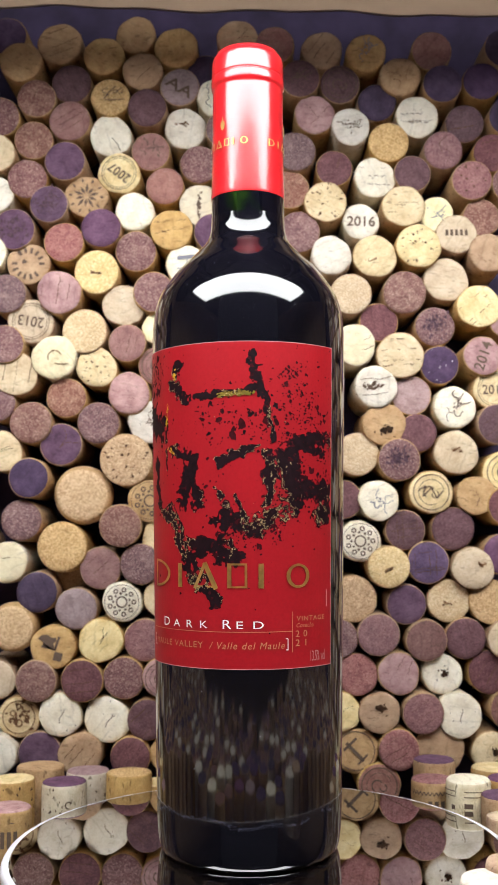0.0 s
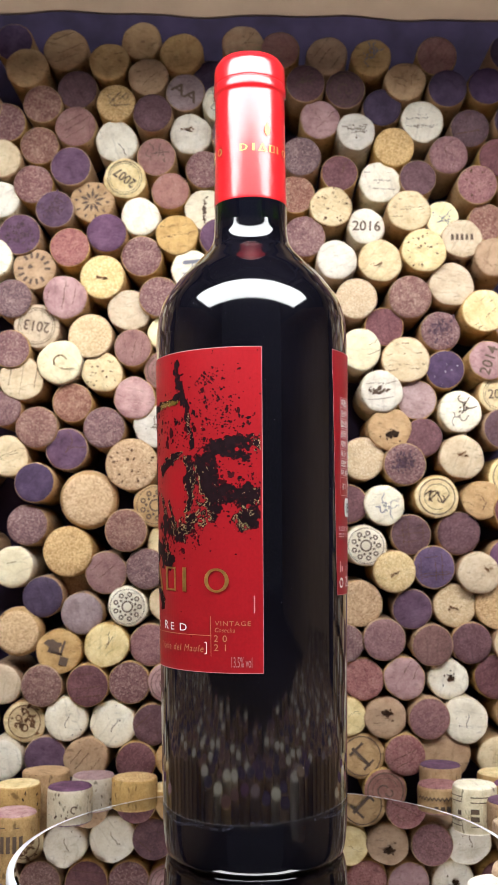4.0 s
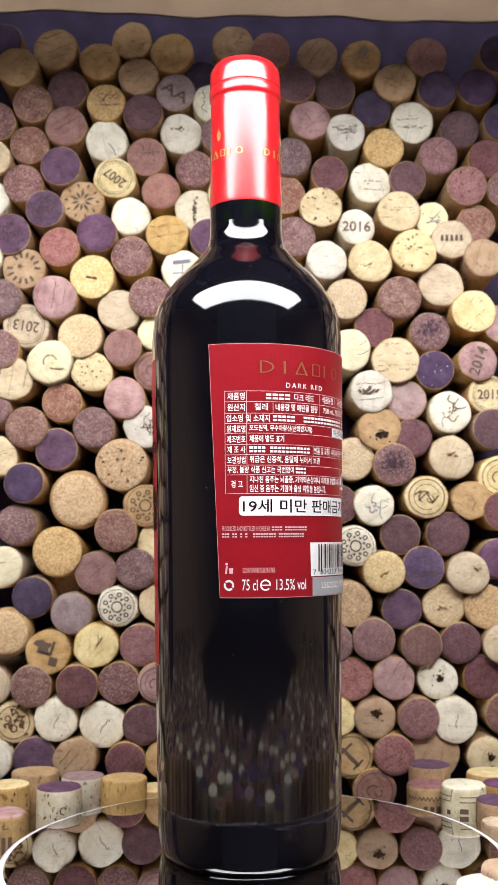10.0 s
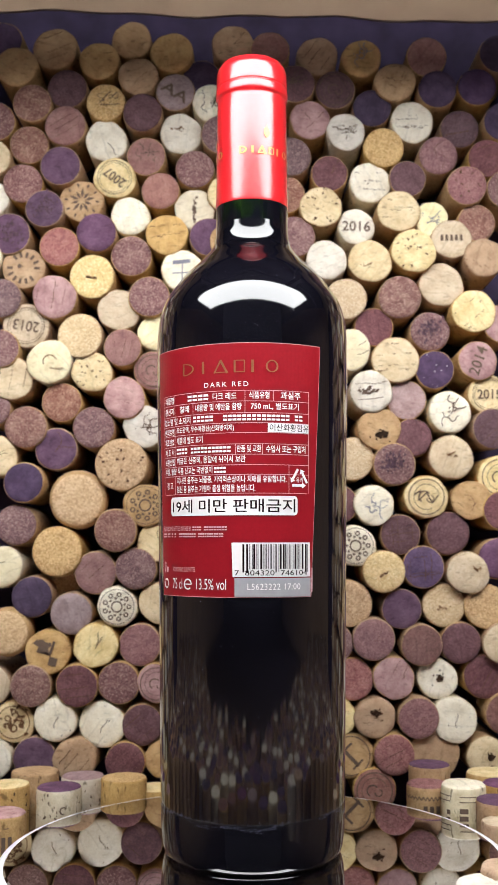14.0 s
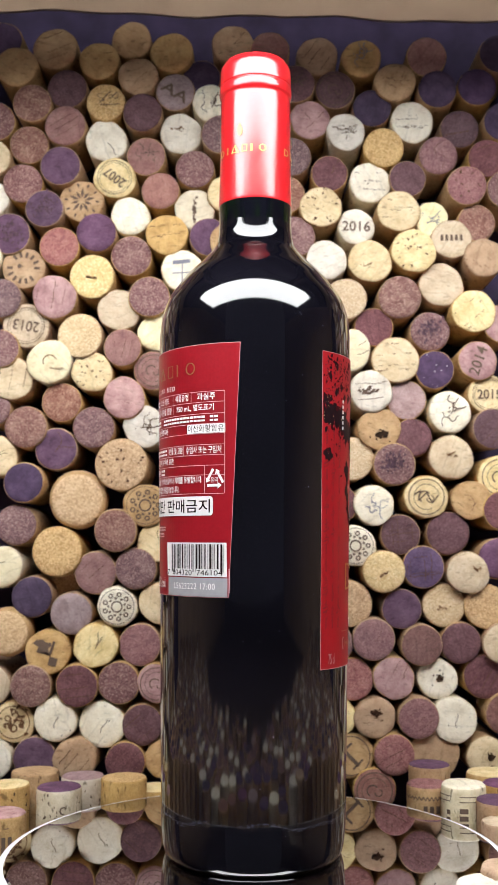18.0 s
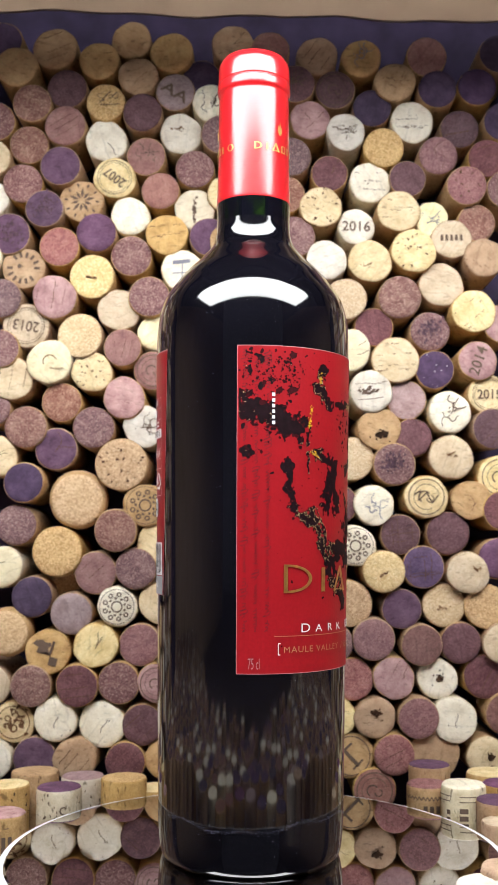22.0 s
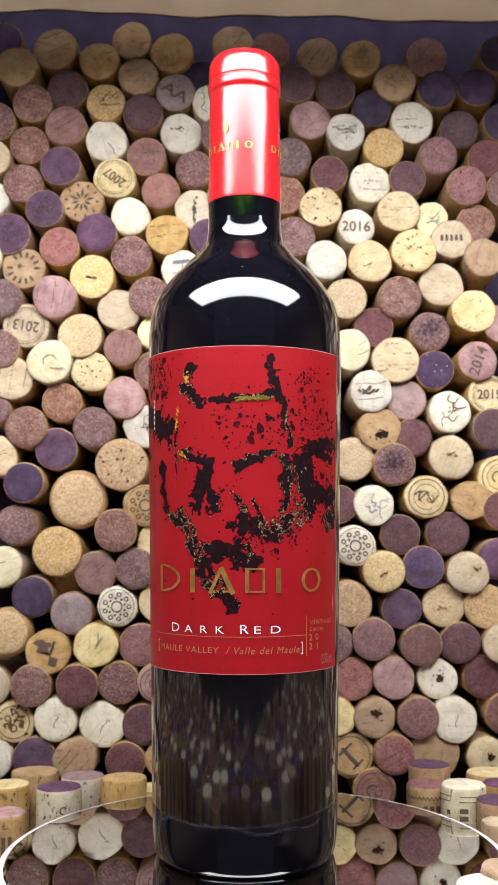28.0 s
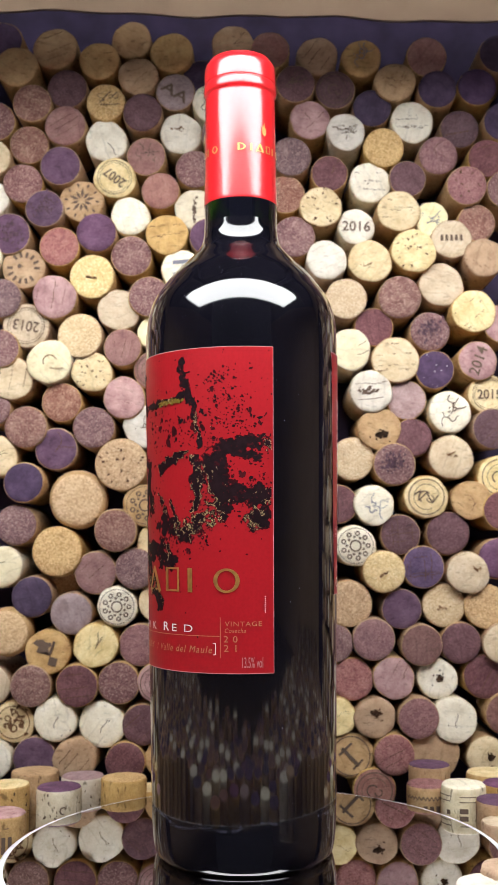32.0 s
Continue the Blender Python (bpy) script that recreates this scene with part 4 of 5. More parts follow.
    part("green_dot_mark", wrap(bm, 27.3, 0.1031, 0.0004), WHITE_INK, lab)
    # barcode
    part("white_field", wrapped_sheet((77.5, 76.9), (124.1, 123.7), 0.1060, 0.1187, 0.0004, 14, 1), WHITE_INK, lab)
    rng, bm, x = random.Random(11), bmesh.new(), 0.0
    k = 0
    while x < 0.0258:
        w = 0.00024 * rng.choice((1, 1, 2, 3))
        y = -0.0012 if k in (0, 1, 14, 15, 28, 29) else 0.0
        flat_poly(bm, [(x, y), (x + w, y), (x + w, 0.0092), (x, 0.0092)])
        x += w + 0.00024 * rng.choice((1, 2, 2, 3))
        k += 1
    tagged(part("barcode", wrap(bm, 83.2, 0.1089, 0.0006), BLACK_INK, lab, "black barcode lines"), kind="stuff")
    words(lab, "7  804320  746104", 78.8, 121.5, 0.1066, 0.0019, BLACK_INK, off=0.0007)
    part("grey_field", block(78.6, 124.3, 0.0987, 0.1056, 0.0004), GREY_PANEL, lab, "grey batch panel")
    words(lab, "L5623222 17:00", 86.0, 117.0, 0.1013, 0.0023, WHITE_INK, 1.05, off=0.0007)
    bm = bmesh.new()
    for k in range(12):
        flat_poly(bm, [(0, k * 0.00075), (0.0005, k * 0.00075), (0.0005, k * 0.00075 + 0.0005), (0, k * 0.00075 + 0.0005)])
    part("unreadable_print", wrap(bm, 125.0, 0.1003, 0.0004), PINK_INK, lab)


BOTTLE = wine_bottle()


# ---- corks ----
CORK_WORDS = {"t": "tan natural cork", "c": "cream natural cork", "y": "pale yellow cork", "w": "bleached white cork", "a": "pressed granulated tan cork",
              "A": "big bulging sparkling-wine cork", "m": "wine-stained mauve pressed cork", "d": "dark brown stained cork", "r": "rosy red stained cork",
              "p": "pink wine-stained cork", "g": "greyish mauve cork", "v": "violet wine-stained cork", "V": "deep violet stained or shade-coloured cork", "M": "red-brown pressed cork", "Y": "pale yellow pressed cork",
              "b": "dusty rose stained cork", "u": "plum wine-stained cork", "i": "bluish violet stained cork"}
CORK_MESH = {}


def cork_mesh(kind, shape, length=0.045, pale=False):
    """A cork whose end lies at z = 0 and looks along +z; unit: a diameter of 22 mm."""
    key = (kind, shape, length, pale)
    if key in CORK_MESH:
        return CORK_MESH[key]
    rng = random.Random(len(CORK_MESH) * 7 + 1)
    r, bm, n = 0.011, bmesh.new(), 28
    ph = [rng.random() * 6.28 for _ in range(4)]
    amp = 0.0003 if kind in "tcywp" else 0.00008

    def wobble(u, z):
        a = 2 * math.pi * u
        return amp * (math.sin(2 * a + ph[0]) + 0.6 * math.sin(3 * a + ph[1]) + 0.5 * math.sin(7 * a + ph[2])) * (1 + 8 * z)
    if shape == "mushroom":
        prof = [(-length, r * 0.62), (-length * 0.5, r * 0.66), (-0.016, r * 0.86), (-0.011, r * 0.985), (-0.006, r), (-0.0025, r * 0.96), (-0.0008, r * 0.86), (-0.0003, r * 0.74)]
    elif shape == "round":
        prof = [(-length, r * 0.97), (-length + 0.001, r), (-0.0022, r), (-0.0008, r * 0.97), (-0.0002, r * 0.915)]
    else:
        prof = [(-length, r * 0.96), (-length + 0.0006, r), (-length / 2, r * 0.995), (-0.0012, r), (-0.0004, r * 0.985), (-0.0001, r * 0.955)]
    rings, faces = lathe(bm, prof, n, closed_bottom=True, wobble=wobble)
    # the end: rings of faces, slightly dished and uneven
    last, start = rings[-1], len(bm.faces)
    for q in (0.7, 0.35):
        ring = []
        for v in last if q == 0.7 else prev:
            w = v.co * (q / 0.95 if q == 0.7 else 0.5)
            ring.append(bm.verts.new((w.x, w.y, rng.uniform(-0.0002, 0.0002))))
        base = last if q == 0.7 else prev
        for k in range(n):
            bm.faces.new((base[k], base[(k + 1) % n], ring[(k + 1) % n], ring[k]))
        prev = ring
    bm.faces.new(prev)
    bm.faces.ensure_lookup_table()
    for f in bm.faces[start:]:
        f.material_index = 1
    for f in faces[-n - 1:-1] if shape != "plain" else []:
        f.material_index = 1
    CORK_MESH[key] = mesh("cork", bm, CORK_SIDE_PALE if pale or kind in "wy" else CORK_SIDE, CORK[kind], smooth=True)
    return CORK_MESH[key]


def printed(name, bm, material, parent, label=""):
    return part(name, bm, material, parent, label)


def year(bm, body, width, height, turn, cy=0.0):
    t = text_bm(body, bold=0.016)
    for v in t.verts:
        x, y = (v.co.x - 0.5) * width, (v.co.y - 0.5) * height + cy
        v.co = Vector((x * math.cos(turn) - y * math.sin(turn), x * math.sin(turn) + y * math.cos(turn), 0.0))
    add(bm, t)


def mark(ob, what, rng):
    """What is printed, branded, burnt or broken on a cork's end. All in metres on a 22 mm end."""
    bm, z, mat, label, name = bmesh.new(), 0.00045, INK, "dark print", "printed_mark"
    kind, *more = what.split(":")
    if kind in ("num", "ring"):
        turn = radians(float(more[1]))
        year(bm, more[0], 0.0165 if kind == "num" else 0.0125, 0.0062 if kind == "num" else 0.0052, turn)
        if kind == "ring":
            flat_ring(bm, 0, 0, 0.0086, 0.0089)
            flat_ring(bm, 0, 0, 0.0076, 0.0078)
        label = "dark printed year"
    elif kind in ("ringd", "ringscript"):
        flat_ring(bm, 0, 0, 0.0086, 0.0091)
        flat_ring(bm, 0, 0, 0.0062, 0.0065, a0=0.3, a1=5.2)
        flat_ring(bm, -0.001, 0.0, 0.0024, 0.0031, n=12, a0=0.6, a1=4.2)
        flat_ring(bm, 0.002, -0.001, 0.0014, 0.0020, n=12, a0=3.0, a1=7.5)
        if kind == "ringscript":
            flat_line(bm, [(-0.006, 0.001), (-0.003, 0.003), (-0.004, -0.002), (0, 0.002), (0.003, -0.003), (0.006, 0.001)], 0.0007)
    elif kind == "star":
        for k in range(10):
            a, l = k * math.pi / 5 + 0.25, 0.0072 if k % 2 == 0 else 0.0058
            c, d = math.cos(a), math.sin(a)
            flat_poly(bm, [(0.0012 * c, 0.0012 * d), (l * 0.55 * c - 0.00085 * d, l * 0.55 * d + 0.00085 * c), (l * c, l * d), (l * 0.55 * c + 0.00085 * d, l * 0.55 * d - 0.00085 * c)])
            flat_blot(bm, rng, 0.0081 * math.cos(a + 0.31), 0.0081 * math.sin(a + 0.31), 0.0006, n=7, stretch=1.9, turn=a + 0.31)
        label = "dark branded star"
    elif kind == "dashes":
        turn = radians(float(more[0]))
        for row in range(4):
            x, y = -0.0085, (row - 1.5) * 0.0034 + rng.gauss(0, 0.0010)
            while x < 0.0075:
                l = rng.uniform(0.0008, 0.0036)
                if rng.random() < 0.55 and math.hypot(x + l, y) < 0.0095:
                    pts = [(x + l * q, y + rng.gauss(0, 0.00022)) for q in (0, 0.35, 0.7, 1)]
                    flat_line(bm, [(px * math.cos(turn) - py * math.sin(turn), px * math.sin(turn) + py * math.cos(turn)) for px, py in pts], rng.uniform(0.00014, 0.00042))
                x += l + rng.uniform(0.0003, 0.0015)
        mat, label, name = CRACK, "broken dark growth mark", "growth_mark"
    elif kind in ("lines", "grid"):
        turns = [radians(float(more[0]))] if kind == "lines" else [0.12, 1.62]
        for turn in turns:
            for row in range(3 if kind == "lines" else 4):
                y = (row - 1) * 0.0052 + rng.gauss(0, 0.0012)
                reach = math.sqrt(max(1e-6, 0.0096 ** 2 - y * y))
                a, b = -reach * rng.uniform(0.4, 1.0), reach * rng.uniform(0.3, 1.0)
                pts = [(a + (b - a) * q / 7, y + rng.gauss(0, 0.00018)) for q in range(8)]
                flat_line(bm, [(px * math.cos(turn) - py * math.sin(turn), px * math.sin(turn) + py * math.cos(turn)) for px, py in pts], rng.uniform(0.00014, 0.00034))
        mat, label, name = CRACK, "thin dark growth mark", "growth_mark"
    elif kind == "chip":
        a, x, y = rng.uniform(-0.5, 0.9), rng.gauss(0, 0.002), rng.gauss(0.0005, 0.002)
        pts = [(x + 0.0011 * q * math.cos(a), y + 0.0011 * q * math.sin(a) + rng.gauss(0, 0.0003)) for q in range(-2, 3)]
        flat_line(bm, pts, 0.0005)
        for k in range(6):
            flat_blot(bm, rng, x + rng.gauss(0, 0.0016), y + rng.gauss(0, 0.0006), rng.uniform(0.00015, 0.0006), rough=0.9, stretch=1.7, turn=a)
        mat, label, name = CHIP, "small brown chip", "chip"
    elif kind == "stain":
        for k in range(70):
            flat_blot(bm, rng, rng.gauss(0.0, 0.0034), rng.gauss(0.0006, 0.0030), rng.uniform(0.0002, 0.0007), n=13, rough=0.9, stretch=1.6, turn=rng.random() * 3)
        mat, label, name = STAIN, "dark wine stain", "wine_stain"
    elif kind == "crackv":
        a = rng.uniform(1.1, 1.7)
        pts = [(0.001 + 0.0013 * q * math.cos(a) + 0.0007 * math.sin(q), 0.0013 * q * math.sin(a) + rng.gauss(0, 0.0002)) for q in range(-3, 3)]
        flat_line(bm, pts, 0.00032)
        for k in range(5):
            flat_blot(bm, rng, rng.gauss(0, 0.004), rng.gauss(0, 0.004), rng.uniform(0.0001, 0.0003), n=7, rough=0.9, stretch=1.8, turn=a)
        mat, label, name = CRACK, "curved dark crack", "crack"
    elif kind == "mark2":
        for k in range(16):
            flat_blot(bm, rng, rng.gauss(-0.001, 0.0022), rng.gauss(0.0005, 0.0011), rng.uniform(0.0003, 0.0009), rough=0.9, stretch=1.8, turn=rng.gauss(0.3, 0.5))
        flat_line(bm, [(-0.008, 0.0035), (-0.003, 0.0042), (0.002, 0.0036), (0.008, 0.0052)], 0.0003)
        flat_line(bm, [(-0.007, -0.0045), (-0.001, -0.0042), (0.006, -0.0031)], 0.0003)
    elif kind == "arc":
        flat_ring(bm, 0.0005, 0.0, 0.0030, 0.0035, n=16, a0=0.4, a1=3.6)
        flat_line(bm, [(0.0005, -0.003), (0.004, -0.0035), (0.007, -0.003)], 0.0004)
        mat = CHIP
    elif kind == "ringT":
        flat_ring(bm, 0, 0, 0.0088, 0.0093)
        flat_line(bm, [(-0.004, 0.0035), (0.0035, -0.0045)], 0.0016)
        flat_line(bm, [(-0.0055, 0.0005), (0.0005, 0.0058)], 0.0012)
        flat_line(bm, [(0.001, -0.0062), (0.0055, -0.002)], 0.0010)
    elif kind == "bars":
        for k in range(5):
            x0 = -0.0062 + k * 0.0026
            flat_poly(bm, [(x0, -0.001), (x0 + 0.0017, -0.001), (x0 + 0.0015, 0.0024), (x0 + 0.0002, 0.0024)])
        label = "faded unreadable print"
    elif kind == "barsring":
        for k in range(14):
            if k in (6, 13):
                continue
            a = 2 * math.pi * k / 14
            flat_line(bm, [(0.0058 * math.cos(a), 0.0058 * math.sin(a)), (0.0082 * math.cos(a), 0.0082 * math.sin(a))], 0.0014)
        flat_blot(bm, rng, -0.002, 0.001, 0.0012)
        label = "unreadable ring of print"
    elif kind in ("blotv", "burn", "hole", "hole2", "mark"):
        if kind == "blotv":
            for k in range(9):
                flat_blot(bm, rng, rng.gauss(0, 0.0007), -0.007 + k * 0.0017, 0.0008 * (0.5 + rng.random()), rough=0.9)
        elif kind == "mark":
            flat_blot(bm, rng, -0.002, 0.003, 0.0032, rough=0.9, stretch=1.4)
            flat_poly(bm, [(0.0, -0.006), (0.004, -0.007), (0.005, -0.003), (0.001, -0.002)])
            flat_line(bm, [(-0.004, 0.001), (0.001, -0.001), (0.003, 0.005)], 0.0012)
        else:
            cy, r = {"hole": (0.0002, 0.0022), "hole2": (0.003, 0.0028), "burn": (-0.003, 0.003)}[kind]
            for k in range(16):
                a = rng.random() * 6.28
                flat_blot(bm, rng, 0.0012 + 0.75 * r * rng.random() * math.cos(a) * 1.3, cy + 0.75 * r * rng.random() * math.sin(a), r * rng.uniform(0.15, 0.42), n=13, rough=0.5, stretch=1.4, turn=a)
            for k in range(7):
                flat_blot(bm, rng, rng.gauss(0.001, 0.003), rng.gauss(cy, 0.002), 0.00035, rough=0.6, stretch=2.0, turn=rng.random() * 3)
            mat, label, name = BURN if kind == "burn" else BROWN_HOLE, "dark broken hole", "broken_hole"
    elif kind in ("scroll", "script"):
        for k in range(5):
            x, y, d, turn = rng.uniform(-0.005, 0.003), rng.uniform(-0.0035, 0.0035), rng.uniform(-0.6, 1.2), rng.uniform(-0.9, 0.9)
            pts = [(x, y)]
            for j in range(15):
                d += turn * (0.35 + 0.4 * rng.random())
                if j % 6 == 5:
                    turn = -turn * rng.uniform(0.6, 1.5)
                x, y = x + 0.00062 * math.cos(d), y + 0.00062 * math.sin(d)
                if math.hypot(x, y) > 0.0088:
                    break
                pts.append((x, y))
            flat_line(bm, pts, rng.uniform(0.0003, 0.0006))
        for k in range(7):
            flat_blot(bm, rng, rng.gauss(0, 0.0028), rng.gauss(0, 0.002), rng.uniform(0.0002, 0.0005), n=8, rough=0.8, stretch=1.6, turn=rng.random() * 3)
        mat = INK if kind == "scroll" else GREY_INK
        label = "curling print"
    elif kind == "gear":
        flat_ring(bm, 0, 0, 0.0024, 0.0032)
        for k in range(9):
            a = 2 * math.pi * k / 9
            flat_ring(bm, 0.0066 * math.cos(a), 0.0066 * math.sin(a), 0.0007, 0.0014, n=10)
            flat_blot(bm, rng, 0.0046 * math.cos(a + 0.3), 0.0046 * math.sin(a + 0.3), 0.0007)
        flat_ring(bm, 0, 0, 0.0092, 0.0095)
        label = "dark ornate ring print"
    elif kind == "cross":
        flat_poly(bm, [(-0.005, 0.003), (0.004, 0.004), (0.004, 0.006), (-0.005, 0.005)])
        flat_line(bm, [(0.0, 0.004), (0.0, -0.007)], 0.0006)
        flat_line(bm, [(-0.005, -0.0015), (0.005, -0.001)], 0.0006)
        mat = GREY_INK
    elif kind in ("spots", "specks"):
        for k in range(26 if kind == "spots" else 9):
            a, r = rng.random() * 6.28, 0.0098 * math.sqrt(rng.random())
            flat_blot(bm, rng, r * math.cos(a), r * math.sin(a), 0.0004 * (0.3 + rng.random()) * (1 if kind == "spots" else 0.7), rough=0.8, stretch=1.6, turn=a)
        mat, label, name = (CRACK, "dark pores", "pore_pattern") if kind == "spots" else (SPECK, "pale crystals", "crystal_dust")
    elif kind == "crest":
        flat_ring(bm, 0, 0, 0.0080, 0.0085)
        for x, y, r in ((-0.003, 0.002, 0.0017), (0.003, 0.002, 0.0017), (0, -0.003, 0.0022), (0, 0.0055, 0.0015)):
            flat_ring(bm, x, y, r * 0.6, r, n=12)
        for k in range(26):
            flat_blot(bm, rng, rng.gauss(0, 0.0034), rng.gauss(0.0004, 0.0034), rng.uniform(0.0003, 0.0009), n=9, rough=0.9, stretch=1.7, turn=rng.random() * 3)
        mat = CHIP
    for v in bm.verts:
        v.co.z = z
    tagged(printed(name, bm, mat, ob, label), kind="stuff")


def crack(ob, rng):
    bm = bmesh.new()
    for _ in range(rng.choice((1, 1, 2, 3))):
        a, r = rng.random() * 6.28, 0.007 * rng.random()
        x, y, d = r * math.cos(a), r * math.sin(a), rng.choice((0.3, 0.5, 1.4)) + rng.gauss(0, 0.25)
        pts = [(x, y)]
        for k in range(rng.choice((3, 4, 5, 7))):
            d += rng.gauss(0, 0.4)
            x, y = x + 0.0016 * math.cos(d), y + 0.0016 * math.sin(d)
            if math.hypot(x, y) > 0.0098:
                break
            pts.append((x, y))
        if len(pts) > 1:
            flat_line(bm, pts, 0.00014 + 0.00022 * rng.random())
    for v in bm.verts:
        v.co.z = 0.0004
    if len(bm.verts):
        part("crack", bm, CRACK, ob)
    else:
        bm.free()


CORK_RNG = random.Random(21)
GLUED = []  # corks that overlap a little stand at different depths


def wall_cork(x, z, d, kind, what="", back=0.0):
    """A cork glued to the backing board with its end towards the bottle. Millimetres."""
    rng = CORK_RNG
    shape = "mushroom" if kind == "A" else ("round" if rng.random() < 0.4 else "plain")
    ob = new("wine_cork", cork_mesh(kind, shape))
    k = d / 22.0
    near = [q for a, b, e, q in GLUED if math.hypot(x - a, z - b) < (d + e) / 2 + 0.2]
    for _ in range(24):
        deep = rng.uniform(-0.0026, 0.0026) + back
        if all(abs(deep - q) > 0.0011 for q in near):
            break
    GLUED.append((x, z, d, deep))
    ob.matrix_world = pose(x / 1000, WALL_Y + deep, z / 1000, 90 + rng.gauss(0, 0.8), rng.gauss(0, 0.8), 0) @ pose(0, 0, 0, 0, 0, rng.choice((0, 0, rng.uniform(-40, 40))) if not what else 0) @ Matrix.Diagonal((k, k, 1, 1))
    tagged(ob, CORK_WORDS[kind] + (", dark mark" if what and what != "clean" else "") + ", glued end-on to the wall", "cork", "corks on the wall")
    if what == "clean":
        pass
    elif what:
        mark(ob, what, rng)
    elif kind in "tcwypb" and rng.random() < 0.45:
        crack(ob, rng)
    elif kind in "druvgiM" and rng.random() < 0.22:
        crack(ob, rng)
    return ob


wall_cork(-102.8, 380.7, 23.4, "t", "lines:20")
wall_cork(-62.4, 386.0, 21.3, "t")
wall_cork(-40.8, 378.1, 22.8, "t")
wall_cork(-79.0, 372.9, 21.0, "t")
wall_cork(-122.7, 369.5, 22.1, "t")
wall_cork(-58.3, 364.2, 20.9, "t")
wall_cork(-8.4, 384.3, 21.6, "t", back=0.004)
# violet here is haze and shade put into the end's colour
wall_cork(-130.8, 385.1, 21.0, "V")
wall_cork(-96.2, 358.6, 21.5, "u")
wall_cork(-114.3, 350.0, 20.9, "M")
wall_cork(-75.5, 350.6, 20.9, "a", "scroll")
wall_cork(-38.8, 356.7, 20.9, "g", "num:AA:-32")
wall_cork(-19.4, 350.2, 20.9, "w", "scroll")
wall_cork(-96.5, 337.3, 22.0, "b", "lines:30")
wall_cork(-55.8, 344.1, 20.9, "u")
wall_cork(-134.1, 341.1, 21.4, "m")
wall_cork(-75.3, 330.3, 22.6, "w")
wall_cork(-35.8, 334.5, 22.6, "w", "chip")
wall_cork(-116.0, 328.2, 20.8, "M")
wall_cork(-135.4, 319.6, 21.4, "c")
wall_cork(-54.1, 321.9, 20.8, "b", "scroll")
wall_cork(-98.5, 315.3, 21.4, "v")
wall_cork(-70.3, 309.5, 22.5, "c", "ring:2007:142")
wall_cork(-14.3, 332.3, 21.4, "m")
wall_cork(-28.3, 314.6, 20.8, "m")
wall_cork(-118.5, 306.5, 21.3, "m")
wall_cork(-87.6, 297.6, 22.5, "t", "star")
wall_cork(-46.3, 302.4, 20.1, "b")
wall_cork(-106.5, 292.2, 20.1, "v", "stain")
wall_cork(-136.2, 298.9, 20.7, "w")
wall_cork(-62.1, 289.1, 20.7, "w", "clean")
wall_cork(-28.2, 292.7, 21.9, "y", "blotv")
wall_cork(-11.3, 300.2, 20.7, "c")
wall_cork(11.4, 378.0, 21.0, "b")
wall_cork(36.6, 376.4, 21.6, "t", "lines:55")
wall_cork(59.9, 374.2, 21.0, "t", "script")
wall_cork(95.0, 376.4, 21.6, "b")
# dark, hazy corner: its shade is given by the violet kind
wall_cork(133.0, 376.9, 21.0, "V")
wall_cork(24.8, 359.4, 20.9, "u", "scroll")
wall_cork(46.0, 358.1, 21.5, "u", "ringd")
wall_cork(77.7, 361.2, 21.5, "t")
wall_cork(100.0, 357.4, 20.9, "V")
wall_cork(121.6, 359.9, 20.9, "V")
wall_cork(65.6, 348.2, 20.9, "V")
# a shadowed cork, its shade painted as deep violet
wall_cork(-25.1, 365.7, 20.9, "V", back=0.007)
wall_cork(-0.0, 360.0, 21.5, "m")
wall_cork(2.3, 336.9, 21.4, "d")
wall_cork(32.4, 340.8, 21.4, "p")
wall_cork(51.1, 333.4, 20.2, "w", "scroll")
wall_cork(86.6, 340.1, 22.6, "w", "dashes:3")
wall_cork(71.2, 325.7, 21.4, "a")
wall_cork(111.9, 336.7, 20.8, "u", "lines:10")
wall_cork(134.5, 339.8, 20.8, "V")
wall_cork(99.7, 321.1, 20.8, "r")
wall_cork(22.2, 320.6, 21.4, "m")
wall_cork(42.6, 312.3, 19.6, "u")
wall_cork(63.9, 307.4, 21.9, "w", "dashes:0")
wall_cork(83.5, 308.9, 19.6, "u")
wall_cork(126.1, 320.5, 20.8, "u", "lines:15")
wall_cork(114.2, 304.6, 21.3, "r", "spots")
wall_cork(19.4, 300.8, 20.7, "M")
wall_cork(37.7, 292.9, 21.9, "c", "spots")
wall_cork(56.2, 283.2, 19.5, "w", "num:2016:0")
wall_cork(78.4, 291.0, 22.4, "c", "dashes:0")
wall_cork(95.8, 287.4, 18.3, "y", "script")
wall_cork(119.4, 285.5, 20.1, "M")
wall_cork(135.2, 303.1, 20.7, "m")
wall_cork(-0.1, 313.9, 21.3, "t")
wall_cork(-0.1, 291.1, 21.3, "m")
wall_cork(-125.4, 279.8, 22.4, "v", "stain")
wall_cork(-98.8, 272.6, 21.2, "r")
wall_cork(-79.4, 279.8, 21.2, "v")
wall_cork(-139.3, 267.2, 21.2, "w")
wall_cork(-117.7, 261.8, 22.3, "t", "barsring")
wall_cork(-61.3, 268.0, 21.8, "m")
wall_cork(-42.6, 278.5, 21.8, "t", "dashes:5")
wall_cork(-20.8, 277.6, 20.6, "v")
wall_cork(-34.5, 259.6, 22.3, "w", "cross")
wall_cork(-81.5, 256.6, 23.5, "Y", "chip")
wall_cork(-100.7, 245.6, 23.4, "p", "lines:80")
wall_cork(-128.6, 245.4, 21.1, "m")
wall_cork(-51.5, 245.5, 21.7, "m")
wall_cork(-67.5, 239.3, 22.3, "c")
wall_cork(-115.7, 231.1, 24.0, "c", "ring:2013:170")
